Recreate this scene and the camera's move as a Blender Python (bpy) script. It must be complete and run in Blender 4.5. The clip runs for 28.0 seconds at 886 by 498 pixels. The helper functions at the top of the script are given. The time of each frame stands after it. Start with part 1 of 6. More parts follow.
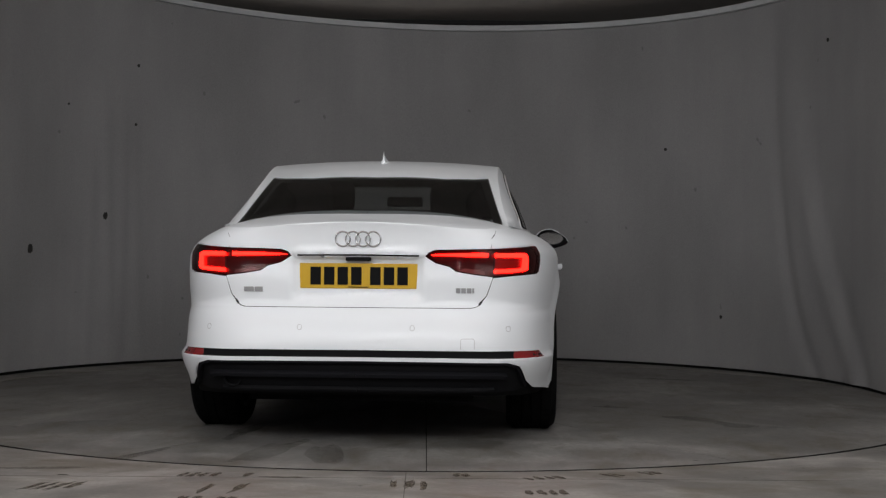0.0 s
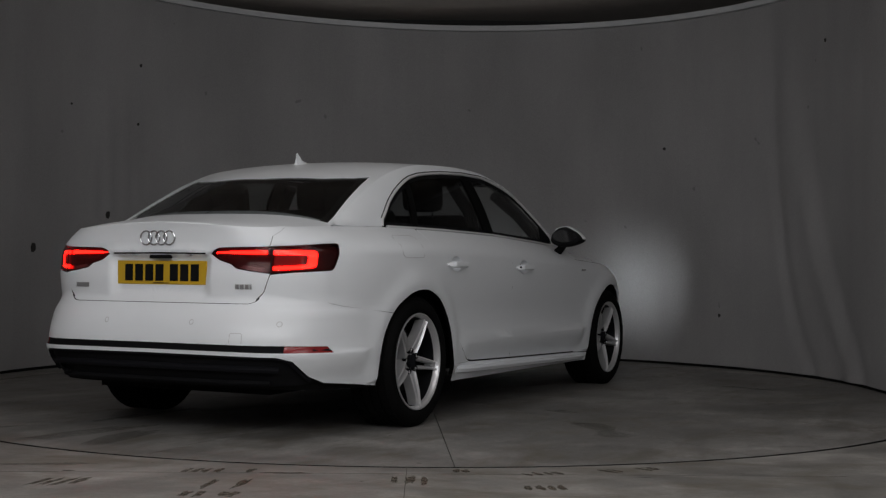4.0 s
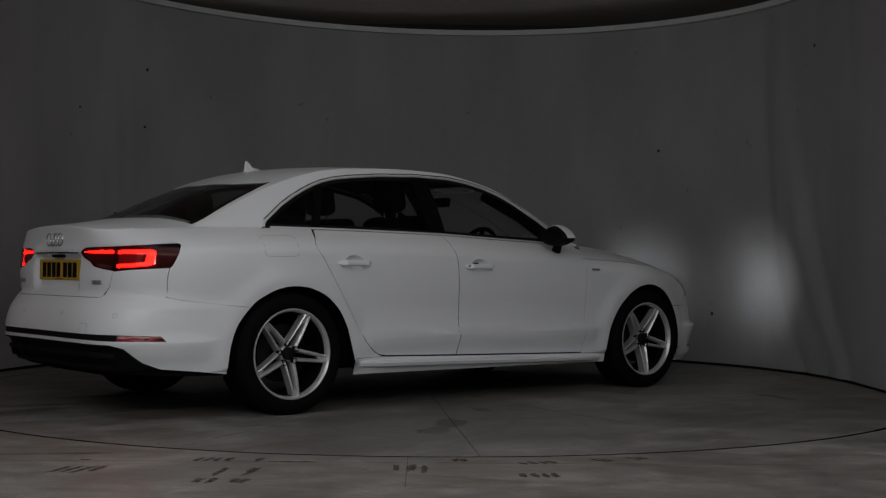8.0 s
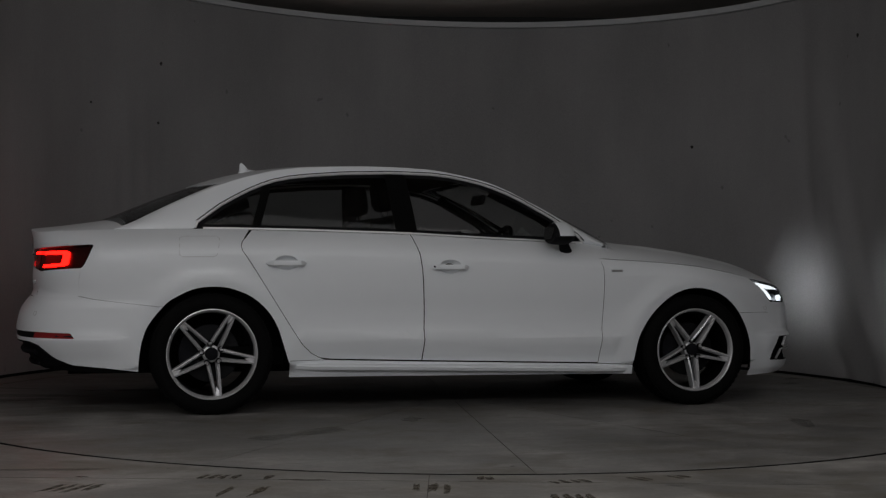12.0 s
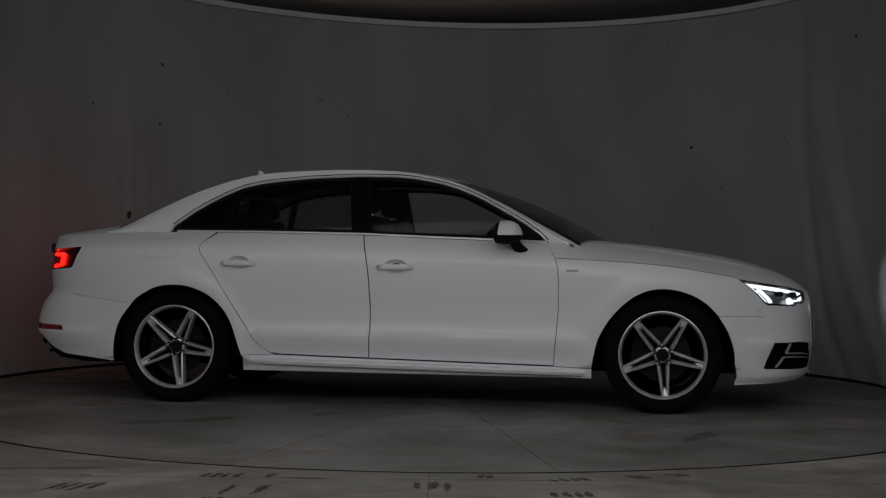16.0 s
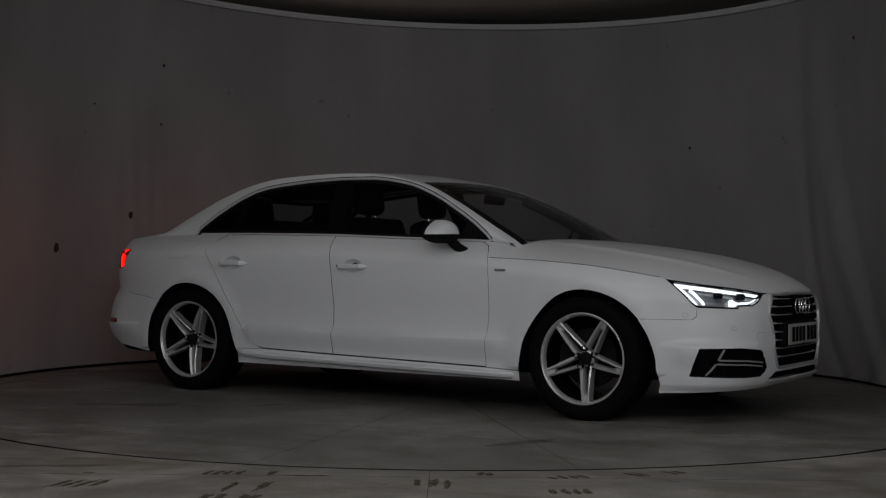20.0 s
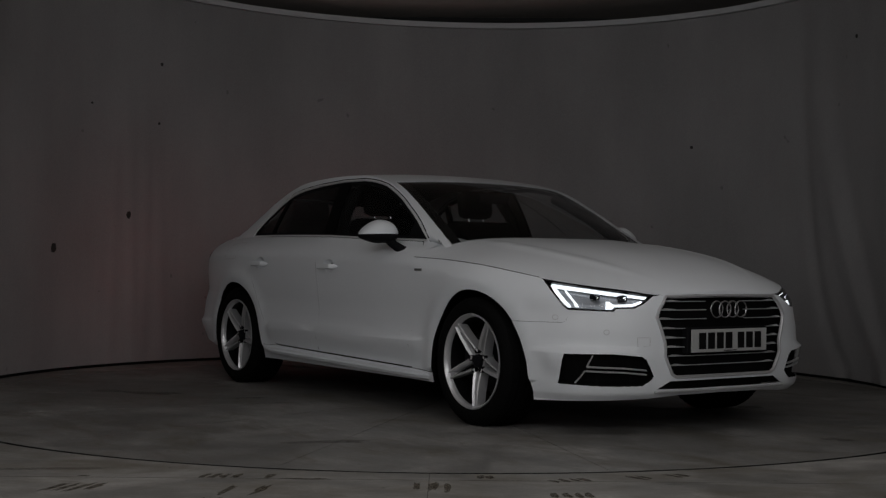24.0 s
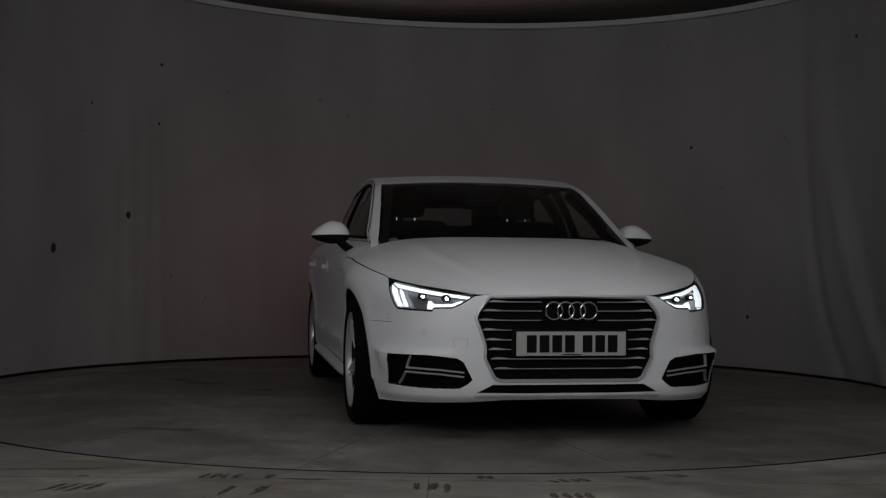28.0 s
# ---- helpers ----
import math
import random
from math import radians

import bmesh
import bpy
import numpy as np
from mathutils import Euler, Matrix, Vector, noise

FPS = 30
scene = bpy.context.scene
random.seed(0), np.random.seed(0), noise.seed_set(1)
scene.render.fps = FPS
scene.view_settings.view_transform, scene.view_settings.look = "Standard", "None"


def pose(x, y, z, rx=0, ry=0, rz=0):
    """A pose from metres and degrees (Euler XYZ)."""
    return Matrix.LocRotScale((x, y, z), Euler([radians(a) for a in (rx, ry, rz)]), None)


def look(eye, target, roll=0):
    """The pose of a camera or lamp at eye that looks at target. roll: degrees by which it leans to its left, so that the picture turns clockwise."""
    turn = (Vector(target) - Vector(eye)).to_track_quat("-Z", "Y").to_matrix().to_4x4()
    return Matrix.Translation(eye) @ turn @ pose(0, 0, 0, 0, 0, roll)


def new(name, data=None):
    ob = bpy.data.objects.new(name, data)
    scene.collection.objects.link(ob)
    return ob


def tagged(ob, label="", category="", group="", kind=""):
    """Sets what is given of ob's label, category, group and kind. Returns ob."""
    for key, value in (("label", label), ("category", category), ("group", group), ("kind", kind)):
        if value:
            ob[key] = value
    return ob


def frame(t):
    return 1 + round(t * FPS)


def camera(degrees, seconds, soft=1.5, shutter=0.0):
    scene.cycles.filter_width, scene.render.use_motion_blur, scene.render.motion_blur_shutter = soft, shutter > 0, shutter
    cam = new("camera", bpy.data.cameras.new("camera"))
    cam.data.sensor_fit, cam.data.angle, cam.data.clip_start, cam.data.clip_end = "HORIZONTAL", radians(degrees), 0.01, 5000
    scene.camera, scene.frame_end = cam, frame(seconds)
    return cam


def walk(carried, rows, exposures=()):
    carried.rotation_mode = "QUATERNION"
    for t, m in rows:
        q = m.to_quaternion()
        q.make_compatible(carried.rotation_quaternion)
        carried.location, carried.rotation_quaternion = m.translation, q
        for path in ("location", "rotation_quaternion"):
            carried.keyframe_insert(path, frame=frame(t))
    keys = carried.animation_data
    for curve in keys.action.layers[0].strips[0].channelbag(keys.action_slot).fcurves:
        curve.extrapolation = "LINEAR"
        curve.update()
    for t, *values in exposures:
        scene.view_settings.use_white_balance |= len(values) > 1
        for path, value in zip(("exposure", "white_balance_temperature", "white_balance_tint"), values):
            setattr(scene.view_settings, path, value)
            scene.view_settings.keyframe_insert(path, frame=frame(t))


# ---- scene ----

# ---------------------------------------------------------------- camera
EYE_DISTANCE, EYE_HEIGHT, ROLL = 8.125, 0.804, 0.461


def eye_pose(turn, tilt, forward):
    """The camera before the turntable: turned to the right, tilted up, moved forward."""
    a, b = radians(turn), radians(tilt)
    way = Vector((math.sin(a) * math.cos(b), math.cos(a) * math.cos(b), math.sin(b)))
    eye = Vector((0, -EYE_DISTANCE, EYE_HEIGHT)) + way * forward
    return look(eye, eye + way, ROLL)


CAMERA_ROWS = [
    (0, 0.70, 0.82, -0.052), (0.5, 0.70, 0.81, -0.039), (1, 0.69, 0.80, -0.040), (1.5, 0.70, 0.79, -0.038), (2, 0.69, 0.80, -0.039),
    (2.5, 0.69, 0.79, -0.035), (3, 0.69, 0.79, -0.030), (3.5, 0.69, 0.78, -0.029), (5.5, 0.70, 0.76, -0.617), (6, 0.72, 0.76, -0.384),
    (6.5, 0.72, 0.76, -0.383), (7, 0.72, 0.76, -0.381), (7.5, 0.72, 0.77, -0.384), (8, 0.72, 0.76, -0.380), (8.5, 0.64, 0.77, -0.363),
    (9, 0.39, 0.87, -0.371), (9.5, -0.34, 0.78, -0.379), (10, -0.32, 0.76, -0.378), (10.5, -0.32, 0.76, -0.379), (11, -0.31, 0.76, -0.419),
    (11.5, -0.32, 0.76, -0.371), (12, -0.34, 0.76, 0.041), (12.5, -0.35, 0.76, -0.113), (14.5, -0.35, 0.77, -0.014), (15, -0.34, 0.76, -0.002),
    (15.5, -0.34, 0.77, -0.001), (16, -0.35, 0.77, 0.000), (16.5, -0.35, 0.77, -0.038), (17, -0.34, 0.77, 0.013), (17.5, -0.34, 0.77, 0.013),
    (18, -0.34, 0.78, 0.013), (18.5, -0.34, 0.78, -0.009), (19, -0.34, 0.77, -0.118), (19.5, -0.34, 0.77, -0.056), (20, -0.35, 0.77, -0.056),
    (20.5, -0.35, 0.77, -0.094), (21, -0.36, 0.77, -0.051), (21.5, -0.36, 0.76, 0.001), (23.5, -0.35, 0.78, -0.036), (24, -0.35, 0.77, 0.013),
    (24.5, -0.35, 0.77, 0.019), (25, -0.35, 0.76, 0.021), (25.5, -0.34, 0.77, -0.035), (26, -0.34, 0.78, -0.064), (26.5, -0.34, 0.78, -0.066),
    (27, -0.34, 0.78, -0.065), (27.5, -0.34, 0.78, -0.100), (28, -0.34, 0.78, 0.012),
]
cam = camera(37.49, 28.0, soft=1.3)
EXPOSURES = [(0.0, 1.0), (1.0, 1.04), (2.0, 1.0), (3.0, 0.78), (5.5, 0.0), (8.0, -0.1), (12.0, -0.15), (18.0, -0.16), (24.0, -0.26), (28.0, -0.28)]
walk(cam, [(t, eye_pose(a, b, d)) for t, a, b, d in CAMERA_ROWS], EXPOSURES)

# ---------------------------------------------------------------- world and lights
world = bpy.data.worlds.new("world")
scene.world = world
world.use_nodes = True
world.node_tree.nodes["Background"].inputs[0].default_value = (0.01, 0.01, 0.01, 1)
world.node_tree.nodes["Background"].inputs[1].default_value = 0.3


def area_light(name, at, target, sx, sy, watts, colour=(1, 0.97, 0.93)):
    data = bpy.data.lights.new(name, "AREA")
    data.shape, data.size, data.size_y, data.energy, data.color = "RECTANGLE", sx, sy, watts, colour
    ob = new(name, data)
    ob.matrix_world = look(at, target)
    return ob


# wide unseen panels added as fill: under the ceiling before the car and over the camera, dimmer ones on the side walls;
# and two stands of small lamps beside the camera
area_light("fill_panel_ceiling", (0.15, -3.5, 3.04), (0.15, -3.0, 0.0), 4.4, 1.1, 13, (0.985, 0.985, 1.0))
area_light("fill_panel_rear", (0.15, -7.2, 2.75), (0.1, 0.2, 0.85), 4.2, 1.0, 44, (0.985, 0.985, 1.0))
area_light("fill_panel_left", (-3.0, -5.0, 2.0), (0.3, -0.6, 0.6), 3.2, 1.2, 24, (0.985, 0.985, 1.0))
area_light("fill_panel_right", (2.8, -5.0, 2.0), (-0.3, -0.6, 0.6), 3.2, 1.2, 11, (0.985, 0.985, 1.0))
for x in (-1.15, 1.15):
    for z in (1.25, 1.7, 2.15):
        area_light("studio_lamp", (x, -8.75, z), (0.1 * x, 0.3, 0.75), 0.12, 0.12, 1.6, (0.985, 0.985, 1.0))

# ---------------------------------------------------------------- materials
MATS = {}


def nodes_of(name):
    m = bpy.data.materials.new(name)
    m.use_nodes = True
    nt = m.node_tree
    MATS[name] = m
    return m, nt, nt.nodes["Principled BSDF"]


def plain(name, rgb, rough=0.5, metal=0.0, coat=0.0, emit=None, power=0.0, grain=0.0, scale=60, ior=None, trans=0.0, alpha=None):
    """A material with a faint two-scale variation of colour and gloss."""
    m, nt, b = nodes_of(name)
    b.inputs["Base Color"].default_value = (*rgb, 1)
    b.inputs["Roughness"].default_value = rough
    b.inputs["Metallic"].default_value = metal
    b.inputs["Coat Weight"].default_value = coat
    b.inputs["Coat Roughness"].default_value = 0.04
    if rgb[0] < 0.02:
        b.inputs["Specular IOR Level"].default_value = 0.3 if rough < 0.7 else 0.06
    if ior:
        b.inputs["IOR"].default_value = ior
    if trans:
        b.inputs["Transmission Weight"].default_value = trans
    if emit:
        b.inputs["Emission Color"].default_value = (*emit, 1)
        b.inputs["Emission Strength"].default_value = power
    if grain:
        L, N = nt.links, nt.nodes
        tc = N.new("ShaderNodeTexCoord")
        n1, n2 = N.new("ShaderNodeTexNoise"), N.new("ShaderNodeTexNoise")
        n1.inputs["Scale"].default_value, n2.inputs["Scale"].default_value = scale, scale / 12
        n1.inputs["Detail"].default_value, n2.inputs["Detail"].default_value = 4, 3
        mx = N.new("ShaderNodeMath")
        mx.operation = "ADD"
        for n in (n1, n2):
            L.new(tc.outputs["Object"], n.inputs["Vector"])
        L.new(n1.outputs["Fac"], mx.inputs[0])
        L.new(n2.outputs["Fac"], mx.inputs[1])
        r = N.new("ShaderNodeMapRange")
        r.inputs["From Min"].default_value, r.inputs["From Max"].default_value = 0.6, 1.4
        r.inputs["To Min"].default_value, r.inputs["To Max"].default_value = 1 - grain, 1 + grain
        L.new(mx.outputs[0], r.inputs["Value"])
        hs = N.new("ShaderNodeHueSaturation")
        hs.inputs["Color"].default_value = (*rgb, 1)
        L.new(r.outputs[0], hs.inputs["Value"])
        L.new(hs.outputs[0], b.inputs["Base Color"])
        r2 = N.new("ShaderNodeMapRange")
        r2.inputs["From Min"].default_value, r2.inputs["From Max"].default_value = 0.6, 1.4
        r2.inputs["To Min"].default_value, r2.inputs["To Max"].default_value = rough * (1 - grain), min(1, rough * (1 + grain))
        L.new(mx.outputs[0], r2.inputs["Value"])
        L.new(r2.outputs[0], b.inputs["Roughness"])
    return m


def glass(name, tint, rough=0.0):
    """Thin tinted glass: clear straight through, glossy by Fresnel."""
    m = bpy.data.materials.new(name)
    m.use_nodes = True
    nt = m.node_tree
    N, L = nt.nodes, nt.links
    N.remove(N["Principled BSDF"])
    tr, gl, mx, lw = N.new("ShaderNodeBsdfTransparent"), N.new("ShaderNodeBsdfGlossy"), N.new("ShaderNodeMixShader"), N.new("ShaderNodeLayerWeight")
    pw, ad = N.new("ShaderNodeMath"), N.new("ShaderNodeMath")
    pw.operation, ad.operation = "POWER", "MULTIPLY_ADD"
    pw.inputs[1].default_value, ad.inputs[1].default_value, ad.inputs[2].default_value = 5.0, 0.9, 0.022
    tr.inputs[0].default_value = (*tint, 1)
    gl.inputs["Roughness"].default_value = rough
    lw.inputs["Blend"].default_value = 0.5
    L.new(lw.outputs["Facing"], pw.inputs[0])
    L.new(pw.outputs[0], ad.inputs[0])
    L.new(ad.outputs[0], mx.inputs[0])
    L.new(tr.outputs[0], mx.inputs[1])
    L.new(gl.outputs[0], mx.inputs[2])
    L.new(mx.outputs[0], N["Material Output"].inputs["Surface"])
    MATS[name] = m
    return m


def noise(nt, scale, detail=3, rough=0.5, stretch=None, distort=0.0, shift=0.0):
    """A noise value in object space, stretched where asked."""
    N, L = nt.nodes, nt.links
    tc, mp, n = N.new("ShaderNodeTexCoord"), N.new("ShaderNodeMapping"), N.new("ShaderNodeTexNoise")
    mp.inputs["Scale"].default_value = stretch or (1, 1, 1)
    mp.inputs["Location"].default_value = (shift, shift * 0.7, shift * 0.3)
    n.inputs["Scale"].default_value, n.inputs["Detail"].default_value = scale, detail
    n.inputs["Roughness"].default_value, n.inputs["Distortion"].default_value = rough, distort
    L.new(tc.outputs["Object"], mp.inputs[0])
    L.new(mp.outputs[0], n.inputs["Vector"])
    return n.outputs["Fac"]


def remap(nt, value, a, b, c, d):
    r = nt.nodes.new("ShaderNodeMapRange")
    for k, v in zip(("From Min", "From Max", "To Min", "To Max"), (a, b, c, d)):
        r.inputs[k].default_value = v
    nt.links.new(value, r.inputs["Value"])
    return r.outputs[0]


def times(nt, *values):
    out = values[0]
    for v in values[1:]:
        m = nt.nodes.new("ShaderNodeMath")
        m.operation = "MULTIPLY"
        nt.links.new(out, m.inputs[0])
        nt.links.new(v, m.inputs[1])
        out = m.outputs[0]
    return out


def tinted(nt, rgb, factor):
    """The colour rgb scaled by a value."""
    m = nt.nodes.new("ShaderNodeVectorMath")
    m.operation = "SCALE"
    m.inputs[0].default_value = rgb
    nt.links.new(factor, m.inputs["Scale"])
    return m.outputs[0]


def blend(nt, factor, a, b):
    m = nt.nodes.new("ShaderNodeMix")
    m.data_type = "RGBA"
    nt.links.new(factor, m.inputs[0])
    for k, c in ((6, a), (7, b)):
        if isinstance(c, tuple):
            m.inputs[k].default_value = (*c, 1)
        else:
            nt.links.new(c, m.inputs[k])
    return m.outputs[2]


def relief(nt, b, height, strength, distance):
    bump = nt.nodes.new("ShaderNodeBump")
    bump.inputs["Strength"].default_value, bump.inputs["Distance"].default_value = strength, distance
    nt.links.new(height, bump.inputs["Height"])
    nt.links.new(bump.outputs[0], b.inputs["Normal"])


def wall_material():
    m, nt, b = nodes_of("studio wall cloth")
    big = remap(nt, noise(nt, 1.3, 5, stretch=(1.2, 1.2, 0.6)), 0.3, 0.7, 0.9, 1.08)
    streak = remap(nt, noise(nt, 5, 5, 0.6, (1, 1, 0.06)), 0.3, 0.7, 0.97, 1.03)
    grain = remap(nt, noise(nt, 120, 3, 0.7), 0.25, 0.75, 0.86, 1.14)
    specks = remap(nt, noise(nt, 9, 1), 0.19, 0.22, 0.7, 1.0)
    nt.links.new(tinted(nt, (0.350, 0.344, 0.344), times(nt, big, streak, grain, specks)), b.inputs["Base Color"])
    b.inputs["Roughness"].default_value = 0.75
    b.inputs["Specular IOR Level"].default_value = 0.25
    relief(nt, b, noise(nt, 40, 4, 0.6), 0.25, 0.004)
    return m


def concrete(name, rgb, seed=0.0):
    """Worn grey floor paint: pale and dark patches, streaks, brown scuffs, specks."""
    m, nt, b = nodes_of(name)
    big = remap(nt, noise(nt, 0.9, 6, 0.55, distort=0.8, shift=seed), 0.32, 0.68, 0.64, 1.25)
    mid = noise(nt, 4.5, 8, 0.65, distort=0.5, shift=seed + 3)
    fine = remap(nt, noise(nt, 45, 5, 0.7, shift=seed), 0.25, 0.75, 0.82, 1.18)
    streak = remap(nt, noise(nt, 3.2, 8, 0.72, (1, 2.2, 1), 0.5, seed + 9), 0.35, 0.62, 1.1, 0.84)
    paint = tinted(nt, rgb, times(nt, big, remap(nt, mid, 0.3, 0.7, 0.66, 1.28), fine, streak))
    brown = remap(nt, noise(nt, 2.1, 10, 0.72, (1, 1.8, 1), 0.4, seed + 5), 0.49, 0.66, 0.0, 0.8)
    col = blend(nt, brown, paint, (rgb[0] * 0.52, rgb[1] * 0.47, rgb[2] * 0.38))
    scratch = remap(nt, noise(nt, 9, 8, 0.8, (1.0, 2.2, 1), 0.6, seed + 4), 0.58, 0.72, 0.0, 0.4)
    col = blend(nt, scratch, col, (rgb[0] * 1.35, rgb[1] * 1.34, rgb[2] * 1.3))
    specks = remap(nt, noise(nt, 14, 2, shift=seed + 1), 0.255, 0.225, 0.0, 0.9)
    col = blend(nt, specks, col, (0.035, 0.03, 0.026))
    nt.links.new(col, b.inputs["Base Color"])
    nt.links.new(remap(nt, mid, 0.3, 0.7, 0.42, 0.66), b.inputs["Roughness"])
    relief(nt, b, mid, 0.25, 0.002)
    return m


def scuff_material(name, rgb, most):
    """A dirty mark that fades out raggedly towards the edges of its piece."""
    m, nt, b = nodes_of(name)
    N, L = nt.nodes, nt.links
    b.inputs["Base Color"].default_value = (*rgb, 1)
    b.inputs["Roughness"].default_value = 0.75
    tc, g = N.new("ShaderNodeTexCoord"), N.new("ShaderNodeTexGradient")
    g.gradient_type = "SPHERICAL"
    mp = N.new("ShaderNodeMapping")
    mp.inputs["Location"].default_value, mp.inputs["Scale"].default_value = (-1, -1, 0), (2, 2, 0)
    L.new(tc.outputs["Generated"], mp.inputs[0])
    L.new(mp.outputs[0], g.inputs[0])
    fade = remap(nt, g.outputs["Fac"], -0.3, 0.2, 0.0, 1.0)
    L.new(times(nt, fade, remap(nt, noise(nt, 30, 7, 0.8), 0.34, 0.6, 0.0, most)), b.inputs["Alpha"])
    return m


WALL = wall_material()
FLOOR = concrete("worn painted concrete", (0.245, 0.234, 0.217))
TABLE = concrete("worn turntable paint", (0.205, 0.197, 0.186), 7.3)
SOUTH = plain("dark unseen wall", (0.06, 0.06, 0.06), 0.9, grain=0.1, scale=8)
CEILING = plain("studio ceiling", (0.74, 0.68, 0.63), 0.9, grain=0.08, scale=8)
RIM = plain("pale rim paint", (0.62, 0.63, 0.64), 0.55, grain=0.05)
# near-black: in the floor and wall gaps it puts shade into colour
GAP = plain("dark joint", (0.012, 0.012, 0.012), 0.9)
JOINT = plain("dusty floor joint", (0.10, 0.092, 0.082), 0.9)
# for the wall specks, which are mostly dust on the camera's sensor
SPECK = plain("dark speck", (0.03, 0.028, 0.026), 0.9, grain=0.3)
SCUFF = scuff_material("brown tyre scuff", (0.085, 0.066, 0.040), 0.6)
SMEAR = scuff_material("dark tyre smear", (0.05, 0.045, 0.038), 0.17)
PAINT = plain("white car paint", (0.82, 0.845, 0.87), 0.45, coat=0.35, grain=0.012, scale=5)
PAINT.node_tree.nodes["Principled BSDF"].inputs["Coat Roughness"].default_value = 0.05
SHELL = plain("black body shell", (0.006, 0.006, 0.006), 0.8)
BLACK = plain("black plastic", (0.009, 0.009, 0.010), 0.71, grain=0.1, scale=200)
GLOSS_BLACK = plain("gloss black trim", (0.006, 0.006, 0.007), 0.12, coat=0.5)
DARK_GREY = plain("dark grey plastic", (0.010, 0.010, 0.012), 0.71, grain=0.08, scale=200)
CHROME = plain("satin chrome", (0.62, 0.62, 0.63), 0.14, 1.0)
SATIN = plain("satin silver", (0.62, 0.62, 0.63), 0.34, 0.55)
CHROME_TRIM = plain("bright satin trim", (0.80, 0.80, 0.81), 0.4, 0.35, coat=0.3)
MATTE_BLACK = plain("matte black mesh", (0.004, 0.004, 0.004), 0.9)
ALLOY = plain("silver alloy", (0.66, 0.66, 0.67), 0.32, 0.6, grain=0.05, scale=30)
SLAT = plain("chrome slat", (0.66, 0.66, 0.67), 0.3, 0.6)
# the shade inside the rim is put into this darker alloy colour
ALLOY_SHADE = plain("alloy darkened for shade", (0.022, 0.022, 0.024), 0.5, 0.9)
RUBBER = plain("tyre rubber", (0.005, 0.005, 0.005), 0.85, grain=0.2, scale=120)
DISC = plain("brake disc steel", (0.014, 0.014, 0.015), 0.5, 0.9, grain=0.15, scale=90)
GLASS = glass("tinted car glass", (0.76, 0.77, 0.77))
REAR_GLASS = glass("darker car glass", (0.46, 0.48, 0.48))
SCREEN_GLASS = glass("windscreen glass", (0.60, 0.62, 0.62))
LAMP_COVER = glass("clear lamp cover", (0.93, 0.94, 0.95))
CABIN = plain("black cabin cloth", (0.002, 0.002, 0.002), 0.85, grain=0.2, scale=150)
RED_COVER = glass("clear red cover", (0.85, 0.42, 0.42))
RED_LENS = plain("dark red lamp lens", (0.018, 0.002, 0.003), 0.35, coat=0.3)
RED_FILL = plain("glowing red lamp block", (0.09, 0.004, 0.004), 0.35, emit=(1.0, 0.004, 0.004), power=0.03)
RED_BAR = plain("lit red light bar", (0.6, 0.03, 0.02), 0.4, emit=(1.0, 0.0080, 0.0045), power=11.0)
RED_REFLECTOR = plain("red reflector", (0.24, 0.01, 0.012), 0.25, coat=0.6)
REFLECTOR = plain("satin lamp reflector", (0.26, 0.27, 0.29), 0.32, 0.6)
REVERSE = plain("smoked reversing lens", (0.10, 0.095, 0.095), 0.3, coat=0.3)
WHITE_BAR = plain("lit white light strip", (0.9, 0.9, 0.9), 0.3, emit=(0.90, 0.96, 1.0), power=1.4)
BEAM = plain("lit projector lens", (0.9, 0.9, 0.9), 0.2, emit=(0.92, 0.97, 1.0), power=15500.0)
# added glow in the second lens, for a wide halo on the wall
HALO_BEAM = plain("added wide halo lens", (0.9, 0.9, 0.9), 0.2, emit=(0.92, 0.97, 1.0), power=3900.0)
YELLOW_PLATE = plain("yellow number plate", (0.56, 0.34, 0.012), 0.35, coat=0.3)
WHITE_PLATE = plain("white number plate", (0.44, 0.44, 0.43), 0.35, coat=0.3)
PLATE_BLACK = plain("black plate character", (0.008, 0.008, 0.008), 0.75)


# ---------------------------------------------------------------- mesh helpers
def link(name, bm, mat, parent=None, label="", smooth=None):
    me = bpy.data.meshes.new(name)
    bm.to_mesh(me)
    bm.free()
    me.materials.append(mat)
    if smooth is not None:
        me.polygons.foreach_set("use_smooth", [True] * len(me.polygons))
        me.set_sharp_from_angle(angle=radians(smooth))
    ob = new(name, me)
    if parent is not None:
        ob.parent = parent
    if label:
        ob["label"] = label
    return ob


part = link


def box(bm, x0, y0, z0, x1, y1, z1, bevel=0.0, m=None):
    got = bmesh.ops.create_cube(bm, size=1)["verts"]
    mat = Matrix.Translation(((x0 + x1) / 2, (y0 + y1) / 2, (z0 + z1) / 2)) @ Matrix.Diagonal((x1 - x0, y1 - y0, z1 - z0, 1))
    bmesh.ops.transform(bm, matrix=(m @ mat) if m else mat, verts=got)
    if bevel:
        es = list({e for v in got for e in v.link_edges})
        bmesh.ops.bevel(bm, geom=es, offset=bevel, segments=2, affect="EDGES", profile=0.5)


